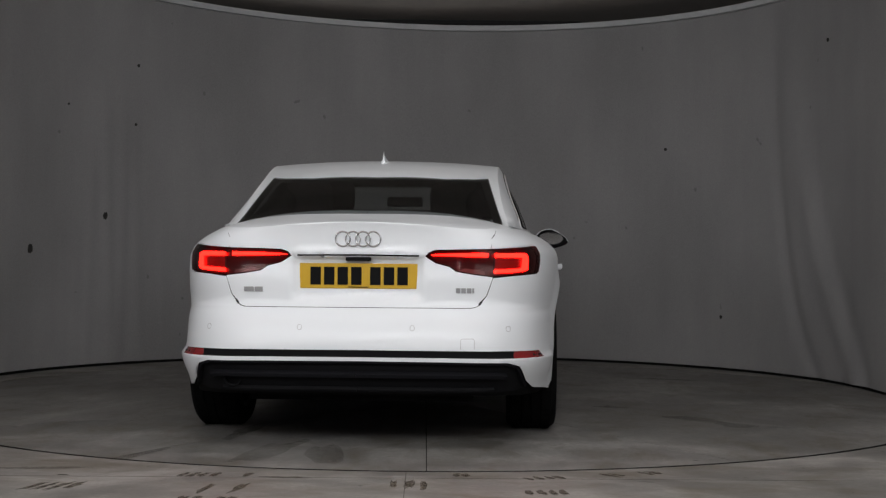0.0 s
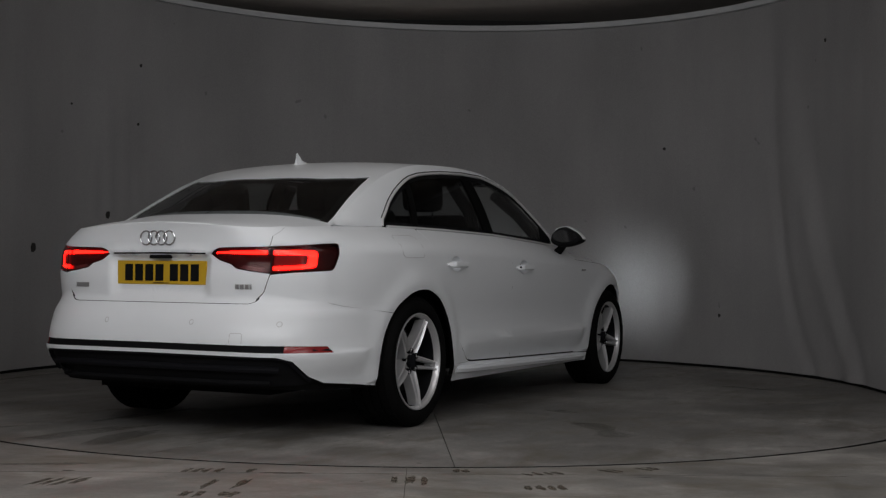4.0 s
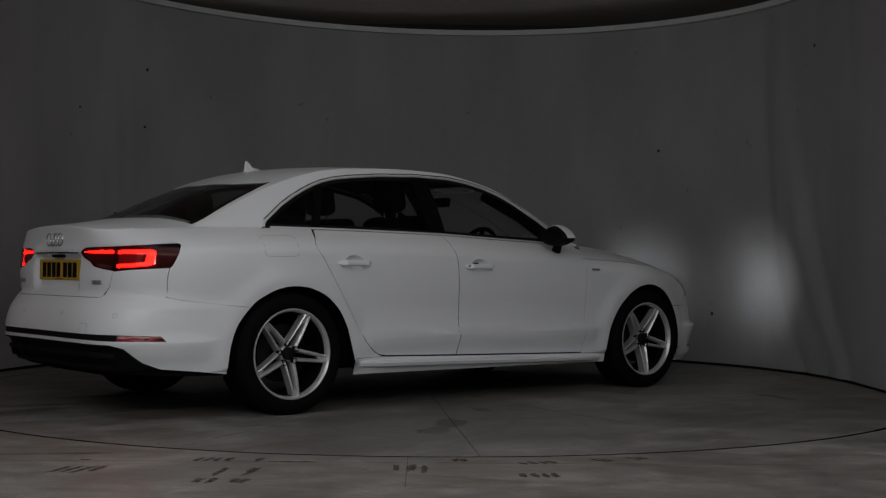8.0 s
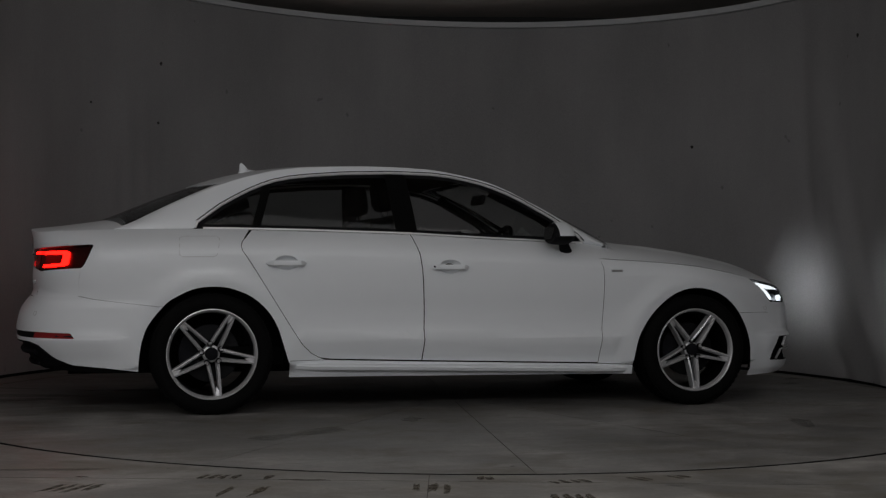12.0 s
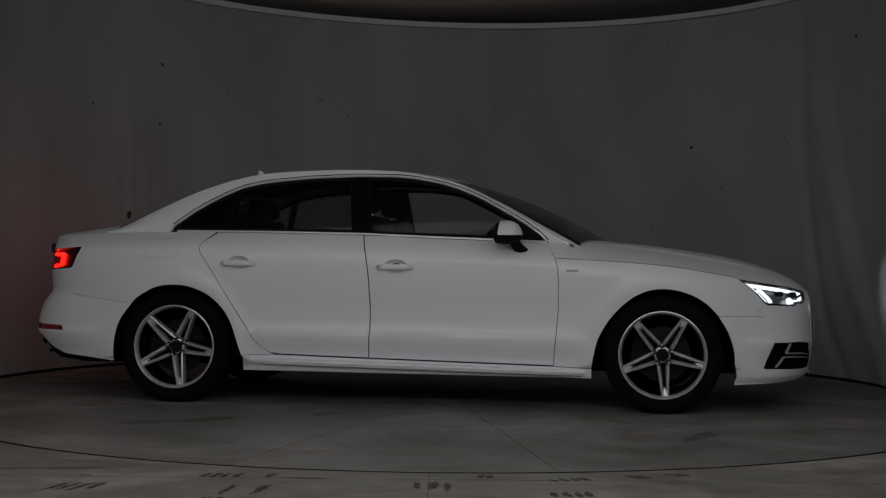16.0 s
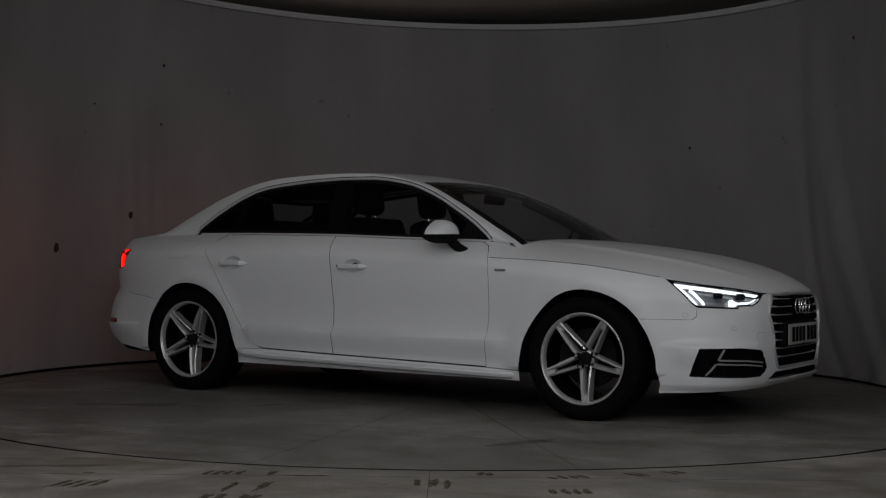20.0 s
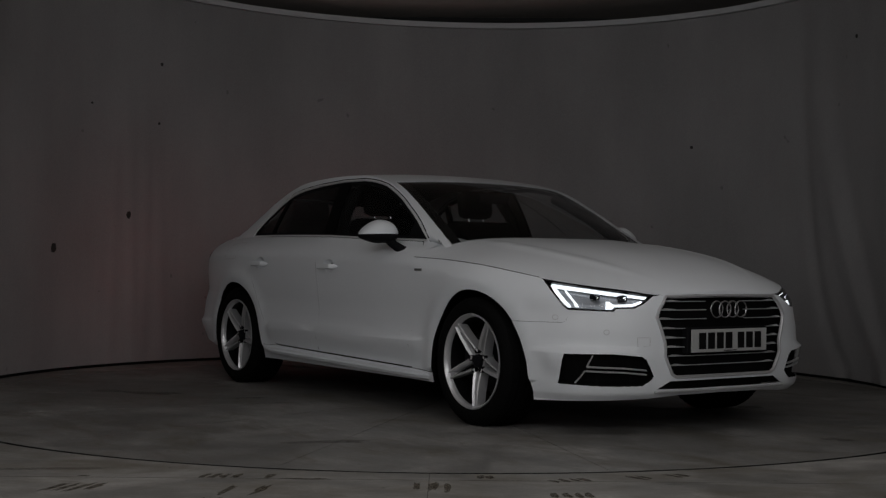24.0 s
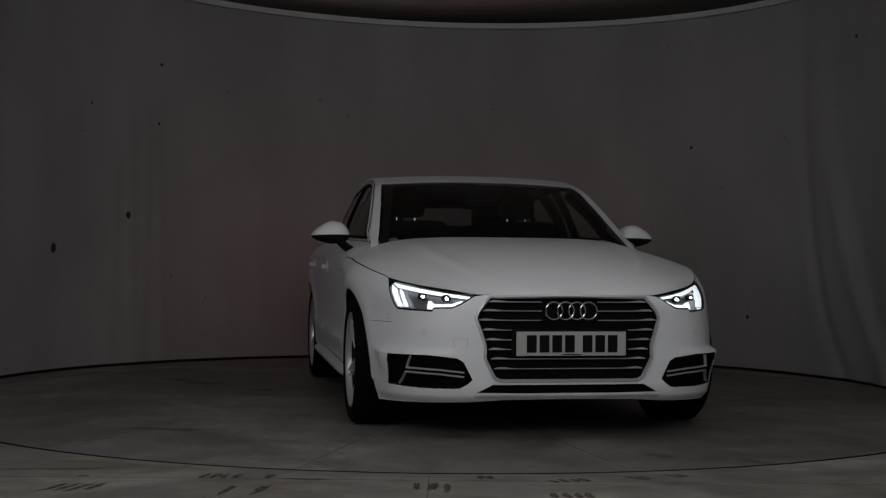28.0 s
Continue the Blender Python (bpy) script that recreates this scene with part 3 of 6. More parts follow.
roof_crown = curve((-2.05, 0.075), (-1.95, 0.10), (-1.8, 0.112), (-1.55, 0.10), (-1.3, 0.085), (-0.9, 0.057), (-0.2, 0.052), (0.2, 0.066), (0.5, 0.115), (0.8, 0.146), (1.08, 0.145))


def dome(x):
    """Height of the roof line along the middle of the car."""
    z = roof_z(x)
    return z - 0.046 * smooth01((z - 1.0) / 0.42)


def edge_z(x):
    """Height of the roof's side edge."""
    z = roof_z(x)
    return z - roof_crown(x) - 0.017 * smooth01((z - 1.0) / 0.42)


def roof_skin(x, w):
    return Vector((x, -roof_w(x) * 1.04 * w, dome(x) - (dome(x) - edge_z(x)) * abs(w) ** 2.2))


def house_skin(x, z):
    """The side of the cabin between belt line and roof edge."""
    s = belt_s(x)
    b = side(s, roll_top(s))
    ze = edge_z(x)
    v = (z - b.z) / max(0.02, ze - b.z)
    v = max(-0.2, min(1.05, v))
    return Vector((x, b.y + (-roof_w(x) * 1.04 - b.y) * v - 0.016 * 4 * v * (1 - v), z))


# ---------------------------------------------------------------- sheets on the charts
def clip_cell(poly, a0, a1, b0, b1):
    for ax, lim, sign in ((0, a0, 1), (0, a1, -1), (1, b0, 1), (1, b1, -1)):
        out = []
        for i, p in enumerate(poly):
            q = poly[i - 1]
            dp, dq = (p[ax] - lim) * sign, (q[ax] - lim) * sign
            if (dp >= 0) != (dq >= 0):
                t = dq / (dq - dp)
                out.append((q[0] + (p[0] - q[0]) * t, q[1] + (p[1] - q[1]) * t))
            if dp >= 0:
                out.append(p)
        poly = out
        if len(poly) < 3:
            return []
    return poly


def inset(loop, d):
    """The loop moved inwards by d (outwards where d is negative)."""
    area = sum(loop[i - 1][0] * loop[i][1] - loop[i][0] * loop[i - 1][1] for i in range(len(loop)))
    sg = 1 if area > 0 else -1
    out = []
    n = len(loop)
    for i in range(n):
        p, q, r = loop[i - 1], loop[i], loop[(i + 1) % n]
        e1, e2 = Vector((q[0] - p[0], q[1] - p[1])), Vector((r[0] - q[0], r[1] - q[1]))
        if e1.length < 1e-9 or e2.length < 1e-9:
            out.append(q)
            continue
        e1.normalize(), e2.normalize()
        n1, n2 = Vector((-e1.y, e1.x)), Vector((-e2.y, e2.x))
        m = n1 + n2
        if m.length < 0.2:
            m = n1
        m.normalize()
        k = d / max(0.35, m.dot(n1))
        out.append((q[0] + m.x * k * sg, q[1] + m.y * k * sg))
    return out


def normal_at(skin, a, b):
    h = 0.002
    du = skin(a + h, b) - skin(a - h, b)
    dv = skin(a, b + h) - skin(a, b - h)
    n = du.cross(dv)
    p = skin(a, b)
    if n.length < 1e-12:
        n = Vector((1 if p.x > 0 else -1, 0, 0))
    n.normalize()
    out = p - Vector((max(-1.6, min(1.4, p.x)), 0, 0.55))
    return -n if n.dot(out) < 0 else n


def sheet(name, pieces, mat, parent, label="", lift=0.0, cell=(0.05, 0.05), thick=0.007, both=False):
    """One mesh of the pieces (skin, loops): each chart polygon laid on its skin, with turned-in edges and the skin's own normals."""
    from mathutils.geometry import tessellate_polygon
    verts, norms, faces = [], [], []
    for skin, loops in pieces:
        if loops and not isinstance(loops[0], list):
            loops = [loops]
        flat = [p for lp in loops for p in lp]
        tris = tessellate_polygon([[Vector((p[0], p[1], 0)) for p in lp] for lp in loops])
        ids, cells = {}, []

        def vid(p):
            k = (round(p[0] * 20000), round(p[1] * 20000))
            if k not in ids:
                n = normal_at(skin, p[0], p[1])
                ids[k] = len(verts)
                verts.append(skin(p[0], p[1]) + n * lift)
                norms.append(n)
            return ids[k]

        for t in tris:
            tri = [flat[i] for i in t]
            if abs((tri[1][0] - tri[0][0]) * (tri[2][1] - tri[0][1]) - (tri[2][0] - tri[0][0]) * (tri[1][1] - tri[0][1])) < 1e-10:
                continue
            i0, i1 = math.floor(min(p[0] for p in tri) / cell[0]), math.floor(max(p[0] for p in tri) / cell[0])
            j0, j1 = math.floor(min(p[1] for p in tri) / cell[1]), math.floor(max(p[1] for p in tri) / cell[1])
            for i in range(i0, i1 + 1):
                for j in range(j0, j1 + 1):
                    got = clip_cell(tri, i * cell[0], (i + 1) * cell[0], j * cell[1], (j + 1) * cell[1])
                    if len(got) < 3:
                        continue
                    f = []
                    for p in got:
                        k = vid(p)
                        if k not in f:
                            f.append(k)
                    if len(f) >= 3:
                        cells.append(f)
        used = {}
        for f in cells:
            turn = Vector((0, 0, 0))
            for i in range(2, len(f)):
                turn += (verts[f[i - 1]] - verts[f[0]]).cross(verts[f[i]] - verts[f[0]])
            if turn.dot(norms[f[0]]) < 0:
                f.reverse()
            faces.append(f)
            for i in range(len(f)):
                used[(f[i - 1], f[i])] = 1
        if thick:
            rim = {}
            for (a, b) in list(used):
                if (b, a) in used:
                    continue
                quad = []
                for k, deep in ((b, 0), (a, 0), (a, 1), (b, 1)):
                    key = (k, deep)
                    if key not in rim:
                        rim[key] = len(verts)
                        verts.append(verts[k] - norms[k] * (thick * deep))
                        norms.append(norms[k])
                    quad.append(rim[key])
                faces.append(quad)
    if both:
        n0 = len(verts)
        verts += [Vector((v.x, -v.y, v.z)) for v in verts]
        norms += [Vector((n.x, -n.y, n.z)) for n in norms]
        faces += [[k + n0 for k in reversed(f)] for f in faces]
    me = bpy.data.meshes.new(name)
    me.from_pydata([tuple(v) for v in verts], [], faces)
    me.polygons.foreach_set("use_smooth", [True] * len(me.polygons))
    me.update()
    me.validate()
    if len(me.vertices) == len(norms):
        me.normals_split_custom_set_from_vertices([tuple(n) for n in norms])
    me.materials.append(mat)
    ob = new(name, me)
    ob.parent = parent
    if label:
        ob["label"] = label
    return ob


def pair(name, pieces, mat, parent, label="", **kw):
    """The part on the right, and its mirror image on the left."""
    r = sheet(name, pieces, mat, parent, label, **kw)

    def flip(skin):
        def left(a, b):
            v = skin(a, b)
            return Vector((v.x, -v.y, v.z))
        return left
    l = sheet(name, [(flip(sk), lp) for sk, lp in pieces], mat, parent, label, **kw)
    return r, l


def flipped(skin):
    def left(a, b):
        v = skin(a, b)
        return Vector((v.x, -v.y, v.z))
    return left


def ribbon(name, skin, path, width, height, mat, parent, label="", lift=0.0, both=False, closed=False, step=0.03):
    """A raised strip along a path of the chart, box-shaped in section with chamfered edges."""
    if both and not closed and abs(skin(*path[0]).y) > 0.02:
        ribbon(name, flipped(skin), path, width, height, mat, parent, label, lift, step=step)
        both = False
    pts = []
    n = len(path)
    for i in range(n if closed else n - 1):
        p, q = path[i], path[(i + 1) % n]
        k = max(1, int(math.dist(p, q) / step))
        pts += [(p[0] + (q[0] - p[0]) * j / k, p[1] + (q[1] - p[1]) * j / k) for j in range(k)]
    if not closed:
        pts.append(path[-1])
    P = [skin(a, b) for a, b in pts]
    Nn = [normal_at(skin, a, b) for a, b in pts]
    m = len(P)
    bm = bmesh.new()
    for sgn in ((1, -1) if both else (1,)):
        rows = []
        for i in range(m):
            t = P[(i + 1) % m if closed else min(m - 1, i + 1)] - P[(i - 1) if (closed or i) else 0]
            t.normalize()
            c = t.cross(Nn[i]).normalized()
            prof = ((-.5, -0.3), (-.5, .5), (-.3, 1), (.3, 1), (.5, .5), (.5, -0.3))
            row = []
            for u, v in prof:
                q = P[i] + c * (u * width) + Nn[i] * (lift + v * height)
                row.append(bm.verts.new((q.x, q.y * sgn, q.z)))
            rows.append(row)
        cnt = m if closed else m - 1
        for i in range(cnt):
            r0, r1 = rows[i], rows[(i + 1) % m]
            for k in range(6):
                bm.faces.new((r0[k], r0[(k + 1) % 6], r1[(k + 1) % 6], r1[k]))
        if not closed:
            bm.faces.new(rows[0])
            bm.faces.new(rows[-1])
    bmesh.ops.recalc_face_normals(bm, faces=bm.faces)
    return link(name, bm, mat, parent, label, 50)


CAR = tagged(new("car"), "white four-door saloon car with silver five-spoke wheels, lamps lit", "car")
GAPW = 0.0032

# outlines of the panels in the flank chart
def eased(pts, k=4):
    """A rounder line through the points."""
    out = []
    for i in range(len(pts) - 1):
        p0, p1, p2, p3 = pts[max(0, i - 1)], pts[i], pts[i + 1], pts[min(len(pts) - 1, i + 2)]
        for j in range(k):
            t = j / k
            out.append(tuple(0.5 * (2 * p1[c] + (p2[c] - p0[c]) * t + (2 * p0[c] - 5 * p1[c] + 4 * p2[c] - p3[c]) * t * t + (3 * p1[c] - p0[c] - 3 * p2[c] + p3[c]) * t ** 3) for c in (0, 1)))
    return out + [pts[-1]]


FRONT_ARCH = fx((1.014, 0.245), (1.042, 0.382), (1.074, 0.455), (1.12, 0.525), (1.18, 0.591), (1.245, 0.643), (1.32, 0.677), (1.401, 0.689), (1.488, 0.680), (1.572, 0.652), (1.650, 0.602), (1.708, 0.5425))
FRONT_ARCH_LOW = fx((1.709, 0.5412), (1.722, 0.520), (1.758, 0.46), (1.784, 0.392), (1.798, 0.33), (1.803, 0.267), (1.800, 0.162))
REAR_ARCH = fx((-0.995, 0.272), (-1.017, 0.335), (-1.038, 0.40), (-1.061, 0.467), (-1.102, 0.538), (-1.158, 0.598), (-1.224, 0.643), (-1.296, 0.671), (-1.35, 0.683), (-1.409, 0.686), (-1.472, 0.681), (-1.540, 0.662), (-1.621, 0.619), (-1.668, 0.5775), (-1.672, 0.5773))
REAR_ARCH_LOW = fx((-1.670, 0.5757), (-1.697, 0.545), (-1.744, 0.48), (-1.774, 0.40), (-1.787, 0.32), (-1.791, 0.234))
FRONT_ARCH, FRONT_ARCH_LOW = eased(FRONT_ARCH), eased(FRONT_ARCH_LOW)
REAR_ARCH, REAR_ARCH_LOW = eased(REAR_ARCH[:-1]) + REAR_ARCH[-1:], REAR_ARCH_LOW[:1] + eased(REAR_ARCH_LOW[1:])
B_LINE = [(-0.301, 0.982), (-0.284, 0.92), (-0.271, 0.874), (-0.257, 0.79), (-0.25, 0.715), (-0.241, 0.555), (-0.243, 0.396), (-0.251, 0.278)]
DOOR_FRONT = [(0.804, 0.254), (0.818, 0.41), (0.83, 0.568), (0.832, 0.727), (0.826, 0.80), (0.812, 0.858), (0.79, 0.896), (0.76, 0.925), (0.715, 0.9435)]
DOOR_REAR = fx((-0.77, 0.292), (-0.83, 0.300), (-0.877, 0.325), (-0.926, 0.372), (-1.008, 0.498), (-1.14, 0.705), (-1.233, 0.848), (-1.255, 0.88), (-1.262, 0.905), (-1.254, 0.930), (-1.203, 0.9975))
LAMP_OUT = [(1.715, 0.748), (1.735, 0.700), (1.772, 0.622), (1.79, 0.605)]
LAMP_LOW = [(1.86, 0.600), (1.985, 0.596), (1.995, 0.609), (2.08, 0.611), (2.125, 0.630), (2.19, 0.670)]
HEAD_LAMP = LAMP_OUT + LAMP_LOW + [(2.185, 0.680), (2.0, 0.706), (1.85, 0.728)]
TAIL_LAMP = fx((-2.040, 0.8905), (-2.028, 0.884), (-2.080, 0.772), (-2.092, 0.764)) + ry((-0.68, 0.754), (-0.584, 0.746), (-0.50, 0.757), (-0.43, 0.769), (-0.40, 0.79), (-0.34, 0.806), (-0.297, 0.833), (-0.31, 0.85), (-0.34, 0.861), (-0.58, 0.868), (-0.70, 0.878))


VENT = fy((-0.52, 0.386), (-0.492, 0.368), (-0.452, 0.288), (-0.47, 0.270), (-0.51, 0.245), (-0.66, 0.243)) + fx((1.955, 0.252), (1.975, 0.305), (2.015, 0.398)) + fy((-0.65, 0.399))


def oval(cx, cz, rx, rz, n=18):
    return [(cx + rx * math.cos(2 * math.pi * k / n), cz + rz * math.sin(2 * math.pi * k / n)) for k in range(n)]


FRONT_CUP, REAR_CUP = oval(-0.095, 0.803, 0.066, 0.040), oval(-1.018, 0.817, 0.066, 0.040)


def tops(x0, x1, n=8, d=0.0015):
    return [(x0 + (x1 - x0) * k / n, roll_top(x0 + (x1 - x0) * k / n) - d) for k in range(n + 1)]


def build_body():
    def g(loop, d=GAPW):
        return inset(loop, d)
    front_door = g(B_LINE[::-1][::-1] + DOOR_FRONT + tops(0.70, -0.295))
    rear_door = g(B_LINE[::-1] + tops(-0.305, -1.19) + DOOR_REAR[::-1][1:])
    pair("front_door", [(side, [front_door, FRONT_CUP])], PAINT, CAR)
    pair("rear_door", [(side, [rear_door, REAR_CUP])], PAINT, CAR)
    wing = DOOR_FRONT[:6][::-1] + [(0.806, 0.251), (1.012, 0.245)] + FRONT_ARCH[1:] + [(1.765, 0.5425), (1.784, 0.559)] + LAMP_OUT[::-1]
    wing += [(s, bonnet_z(s)) for s in (1.70, 1.62, 1.52, 1.42, 1.3, 1.2, 1.1, 0.95, 0.825)]
    pair("front_wing", [(side, g(wing, 0.0007))], PAINT, CAR)
    # cowl corner between door, wing and windscreen pillar
    cowl = DOOR_FRONT[5:] + [(0.75, 0.9445), (0.80, 0.9405), (0.86, 0.9305), (0.86, bonnet_z(0.86) + 0.012), (0.822, bonnet_z(0.822) + 0.004)]
    pair("cowl_corner", [(side, cowl)], PAINT, CAR)
    pair("cowl_panel", [(bonnet_skin, [(0.80, 0.68), (1.0, 0.68), (1.0, 0.99), (0.80, 0.99)])], PAINT, CAR, lift=-0.006)
    # bonnet
    edge = [(s, 1.0) for s in (0.83, 1.1, 1.4, 1.7, 2.0, 2.3, 2.6, S_NOSE - 0.0005)]
    back = [(1.03, 0.0), (1.02, 0.25), (0.99, 0.5), (0.93, 0.75), (0.88, 0.88)]
    sheet("bonnet", [(bonnet_skin, back + [(a, 0.993) for a, b in edge] + [(S_NOSE - 0.0005, 0.0)])], PAINT, CAR, cell=(0.04, 0.06), both=True)
    # front bumper with its openings
    lower = FRONT_ARCH_LOW + fx((1.85, 0.164)) + fx((2.0, 0.170)) + fy((-0.66, 0.174), (-0.46, 0.182), (-0.3, 0.195), (0, 0.198))
    top = fy((0, 0.676), (-0.40, 0.676)) + LAMP_LOW[::-1] + [(1.79, 0.603), (1.786, 0.558), (1.766, 0.5412)]
    inner = fy((0, 0.224), (-0.2, 0.223), (-0.435, 0.226), (-0.36, 0.266), (0, 0.266), (0, 0.284), (-0.325, 0.284), (-0.35, 0.30), (-0.435, 0.57), (-0.425, 0.60), (-0.37, 0.668), (0, 0.672))
    vent = VENT
    sheet("front_bumper", [(side, [lower + inner[0:1] + inner[1:] + top, vent])], PAINT, CAR, both=True, cell=(0.04, 0.04))
    # rear quarter with the rear pillar
    quarter = tops(-1.21, -1.985, 9) + ry((-0.60, roll_top(-2.4) - 0.002), (-0.585, 0.93), (-0.582, 0.870), (-0.70, 0.880)) + fx((-2.040, 0.8925), (-2.0255, 0.8845), (-2.0775, 0.772), (-2.0905, 0.762), (-2.100, 0.694), (-2.101, 0.632), (-2.03, 0.617), (-1.68, 0.5775)) + REAR_ARCH[::-1][1:] + [(-0.99, 0.285), (-0.80, 0.289)] + DOOR_REAR[1:]
    pillar = [(-1.50, 1.0), (-1.49, 1.02), (-1.478, 1.037)] + WINDOW_TOP[1:]
    rail = pillar + [(0.775, 0.938), (0.86, 0.925), (0.92, 0.915)] + [(x, edge_z(x) - 0.0005) for x in (0.92, 0.88, 0.8, 0.7, 0.6, 0.5, 0.4, 0.3, 0.2, 0.1, 0, -0.15, -0.3, -0.5, -0.7, -0.9, -1.05, -1.2, -1.3, -1.4, -1.5, -1.6, -1.7, -1.8, -1.9, -1.98)] + [*[(x, roll_top(belt_s(x)) - 0.0005) for x in (-1.98, -1.9, -1.8, -1.7, -1.6, -1.55)]]
    shoulder = [(-1.60, 1.0), (-2.45, 1.0)] + [(-2.45, 0.90), (-2.30, 0.885), (-2.0, 0.885), (-1.9, 0.87), (-1.6, 0.80)]
    pair("quarter_panel", [(side, g(quarter, 0.0007)), (deck_skin, shoulder)], PAINT, CAR, cell=(0.045, 0.045))
    pair("roof_rail", [(house_skin, rail)], PAINT, CAR, "white windscreen pillar, roof rail and rear pillar", cell=(0.05, 0.04))
    strip_a = [(0.16, 0.945), (0.14, 1.0), (0.97, 1.0), (1.0, 0.955), (0.8, 0.94)]
    strip_c = [(-1.25, 1.0), (-1.315, 0.92), (-1.55, 0.945), (-1.8, 0.968), (-1.97, 0.97), (-2.0, 1.0)]
    roof = [(0.215, 0.0), (0.205, 0.4), (0.185, 0.75), (0.16, 0.945), (0.14, 1.0), (-1.25, 1.0), (-1.315, 0.92), (-1.38, 0.8), (-1.45, 0.55), (-1.49, 0.0)]
    sheet("roof", [(roof_skin, roof), (roof_skin, strip_a), (roof_skin, strip_c)], PAINT, CAR, both=True, cell=(0.05, 0.08))
    # boot lid: rear face, lip and deck
    lid = ry((0, 0.629), (-0.50, 0.629), (-0.525, 0.637), (-0.563, 0.682), (-0.591, 0.744), (-0.50, 0.755), (-0.43, 0.767), (-0.40, 0.788), (-0.34, 0.804), (-0.294, 0.833), (-0.31, 0.852), (-0.34, 0.863), (-0.5795, 0.870), (-0.583, 0.93), (-0.598, roll_top(-2.4) - 0.001))
    sl = lid[-1][0]
    lid += [(sl + (S_TAIL - sl) * k / 10, roll_top(sl + (S_TAIL - sl) * k / 10)) for k in range(1, 11)]
    deck = [(-1.80, 0.0), (-1.78, 0.5), (-1.76, 0.86), (-1.9, 0.867), (-2.0, 0.882), (-2.3, 0.882), (-2.45, 0.897), (sl, 0.995), (S_TAIL + 0.0005, 1.0), (S_TAIL + 0.0005, 0.0)]
    sheet("boot_lid", [(side, lid), (deck_skin, deck)], PAINT, CAR, both=True, cell=(0.035, 0.035))
    # rear bumper
    rb = REAR_ARCH_LOW + fx((-1.95, 0.252)) + ry((-0.775, 0.268), (-0.745, 0.30), (-0.715, 0.372), (-0.66, 0.390), (-0.4, 0.395), (0, 0.397), (0, 0.413), (-0.4, 0.412), (-0.70, 0.409)) + fx((-2.118, 0.408), (-2.14, 0.437)) + ry((-0.70, 0.441), (-0.4, 0.444), (0, 0.445), (0, 0.625), (-0.50, 0.625), (-0.527, 0.633), (-0.567, 0.68), (-0.593, 0.740), (-0.68, 0.750)) + fx((-2.093, 0.7605), (-2.1025, 0.694), (-2.1035, 0.631), (-2.03, 0.6155), (-1.68, 0.576))
    sheet("rear_bumper", [(side, rb)], PAINT, CAR, both=True, cell=(0.04, 0.04))
    # side skirt with its blade
    skirt = [(-0.992, 0.196), (1.012, 0.188), (1.012, 0.240), (0.804, 0.248), (-0.25, 0.272), (-0.77, 0.286), (-0.99, 0.282)]
    pair("side_skirt", [(side, skirt)], PAINT, CAR)
    for sgn in (1, -1):
        bm = bmesh.new()
        rows = []
        for k in range(21):
            x = -0.955 + 1.94 * k / 20
            z = 0.262 - 0.037 * k / 20
            e = smooth01(min(k, 20 - k) / 1.5 + 0.05)
            y = -0.888 - 0.034 * e
            rows.append([bm.verts.new((x, sgn * yy, zz)) for yy, zz in ((-0.87, z + 0.012), (y, z + 0.003), (y - 0.004, z - 0.005), (y + 0.004, z - 0.022), (-0.87, z - 0.034))])
        for a, b in zip(rows, rows[1:]):
            for i in range(4):
                bm.faces.new((a[i], a[i + 1], b[i + 1], b[i]))
        bm.faces.new(rows[0]), bm.faces.new(rows[-1])
        bmesh.ops.recalc_face_normals(bm, faces=bm.faces)
        part("skirt_blade", bm, PAINT, CAR, smooth=35)
    # dark joints at the bottom of the gaps between panels
    low_edge = [(-0.77, 0.289), (-0.25, 0.275), (0.804, 0.251), (1.012, 0.2435)]
    for nm, path in (("door_joint", B_LINE), ("door_joint", DOOR_FRONT), ("door_joint", DOOR_REAR), ("sill_joint", low_edge), ("bonnet_joint", [(x, bonnet_z(x) + 0.001) for x in (0.815, 0.95, 1.1, 1.2, 1.3, 1.42, 1.52, 1.62, 1.70)])):
        ribbon(nm, side, path, 0.010, 0.0008, SHELL, CAR, "dark joint between body panels", lift=-0.0035, both=True)
    lid_path = ry((-0.001, 0.627), (-0.50, 0.627), (-0.526, 0.635), (-0.565, 0.681), (-0.592, 0.742))
    ribbon("lid_joint", side, lid_path, 0.010, 0.0008, SHELL, CAR, "dark joint round the boot lid", lift=-0.0035, both=True)
    ribbon("lid_joint", side, ry((-0.580, 0.872), (-0.583, 0.93), (-0.597, roll_top(-2.4) - 0.002)), 0.010, 0.0008, SHELL, CAR, "dark joint beside the boot lid", lift=-0.005, both=True)
    ribbon("lid_joint", deck_skin, [(-2.40, 0.905), (-2.30, 0.884), (-2.0, 0.8835), (-1.9, 0.8685), (-1.78, 0.86)], 0.010, 0.0008, SHELL, CAR, "dark joint beside the boot lid", lift=-0.004, both=True)
    # dark shell behind the gaps
    shell = [(s, 0.215) for s in (-2.62, -2.2, -1.70)] + REAR_ARCH_LOW[::-1] + REAR_ARCH[::-1][2:] + [(-0.99, 0.215), (1.01, 0.21)] + FRONT_ARCH + FRONT_ARCH_LOW[:-1] + [(1.70, 0.21), (2.3, 0.215), (S_NOSE, 0.215), (S_NOSE, 0.66)] + [(2.19, 0.66), (2.12, 0.62), (2.07, 0.60), (1.985, 0.588), (1.79, 0.598), (1.76, 0.622), (1.71, 0.745)] + [(1.5, 0.78), (1.1, 0.835), (0.82, 0.85), (0.76, 0.92)] + tops(0.74, -1.4, 12, 0.012) + [(-1.9, 0.95), (-2.3, 0.93), (S_TAIL, 0.95), (S_TAIL, 0.215)]
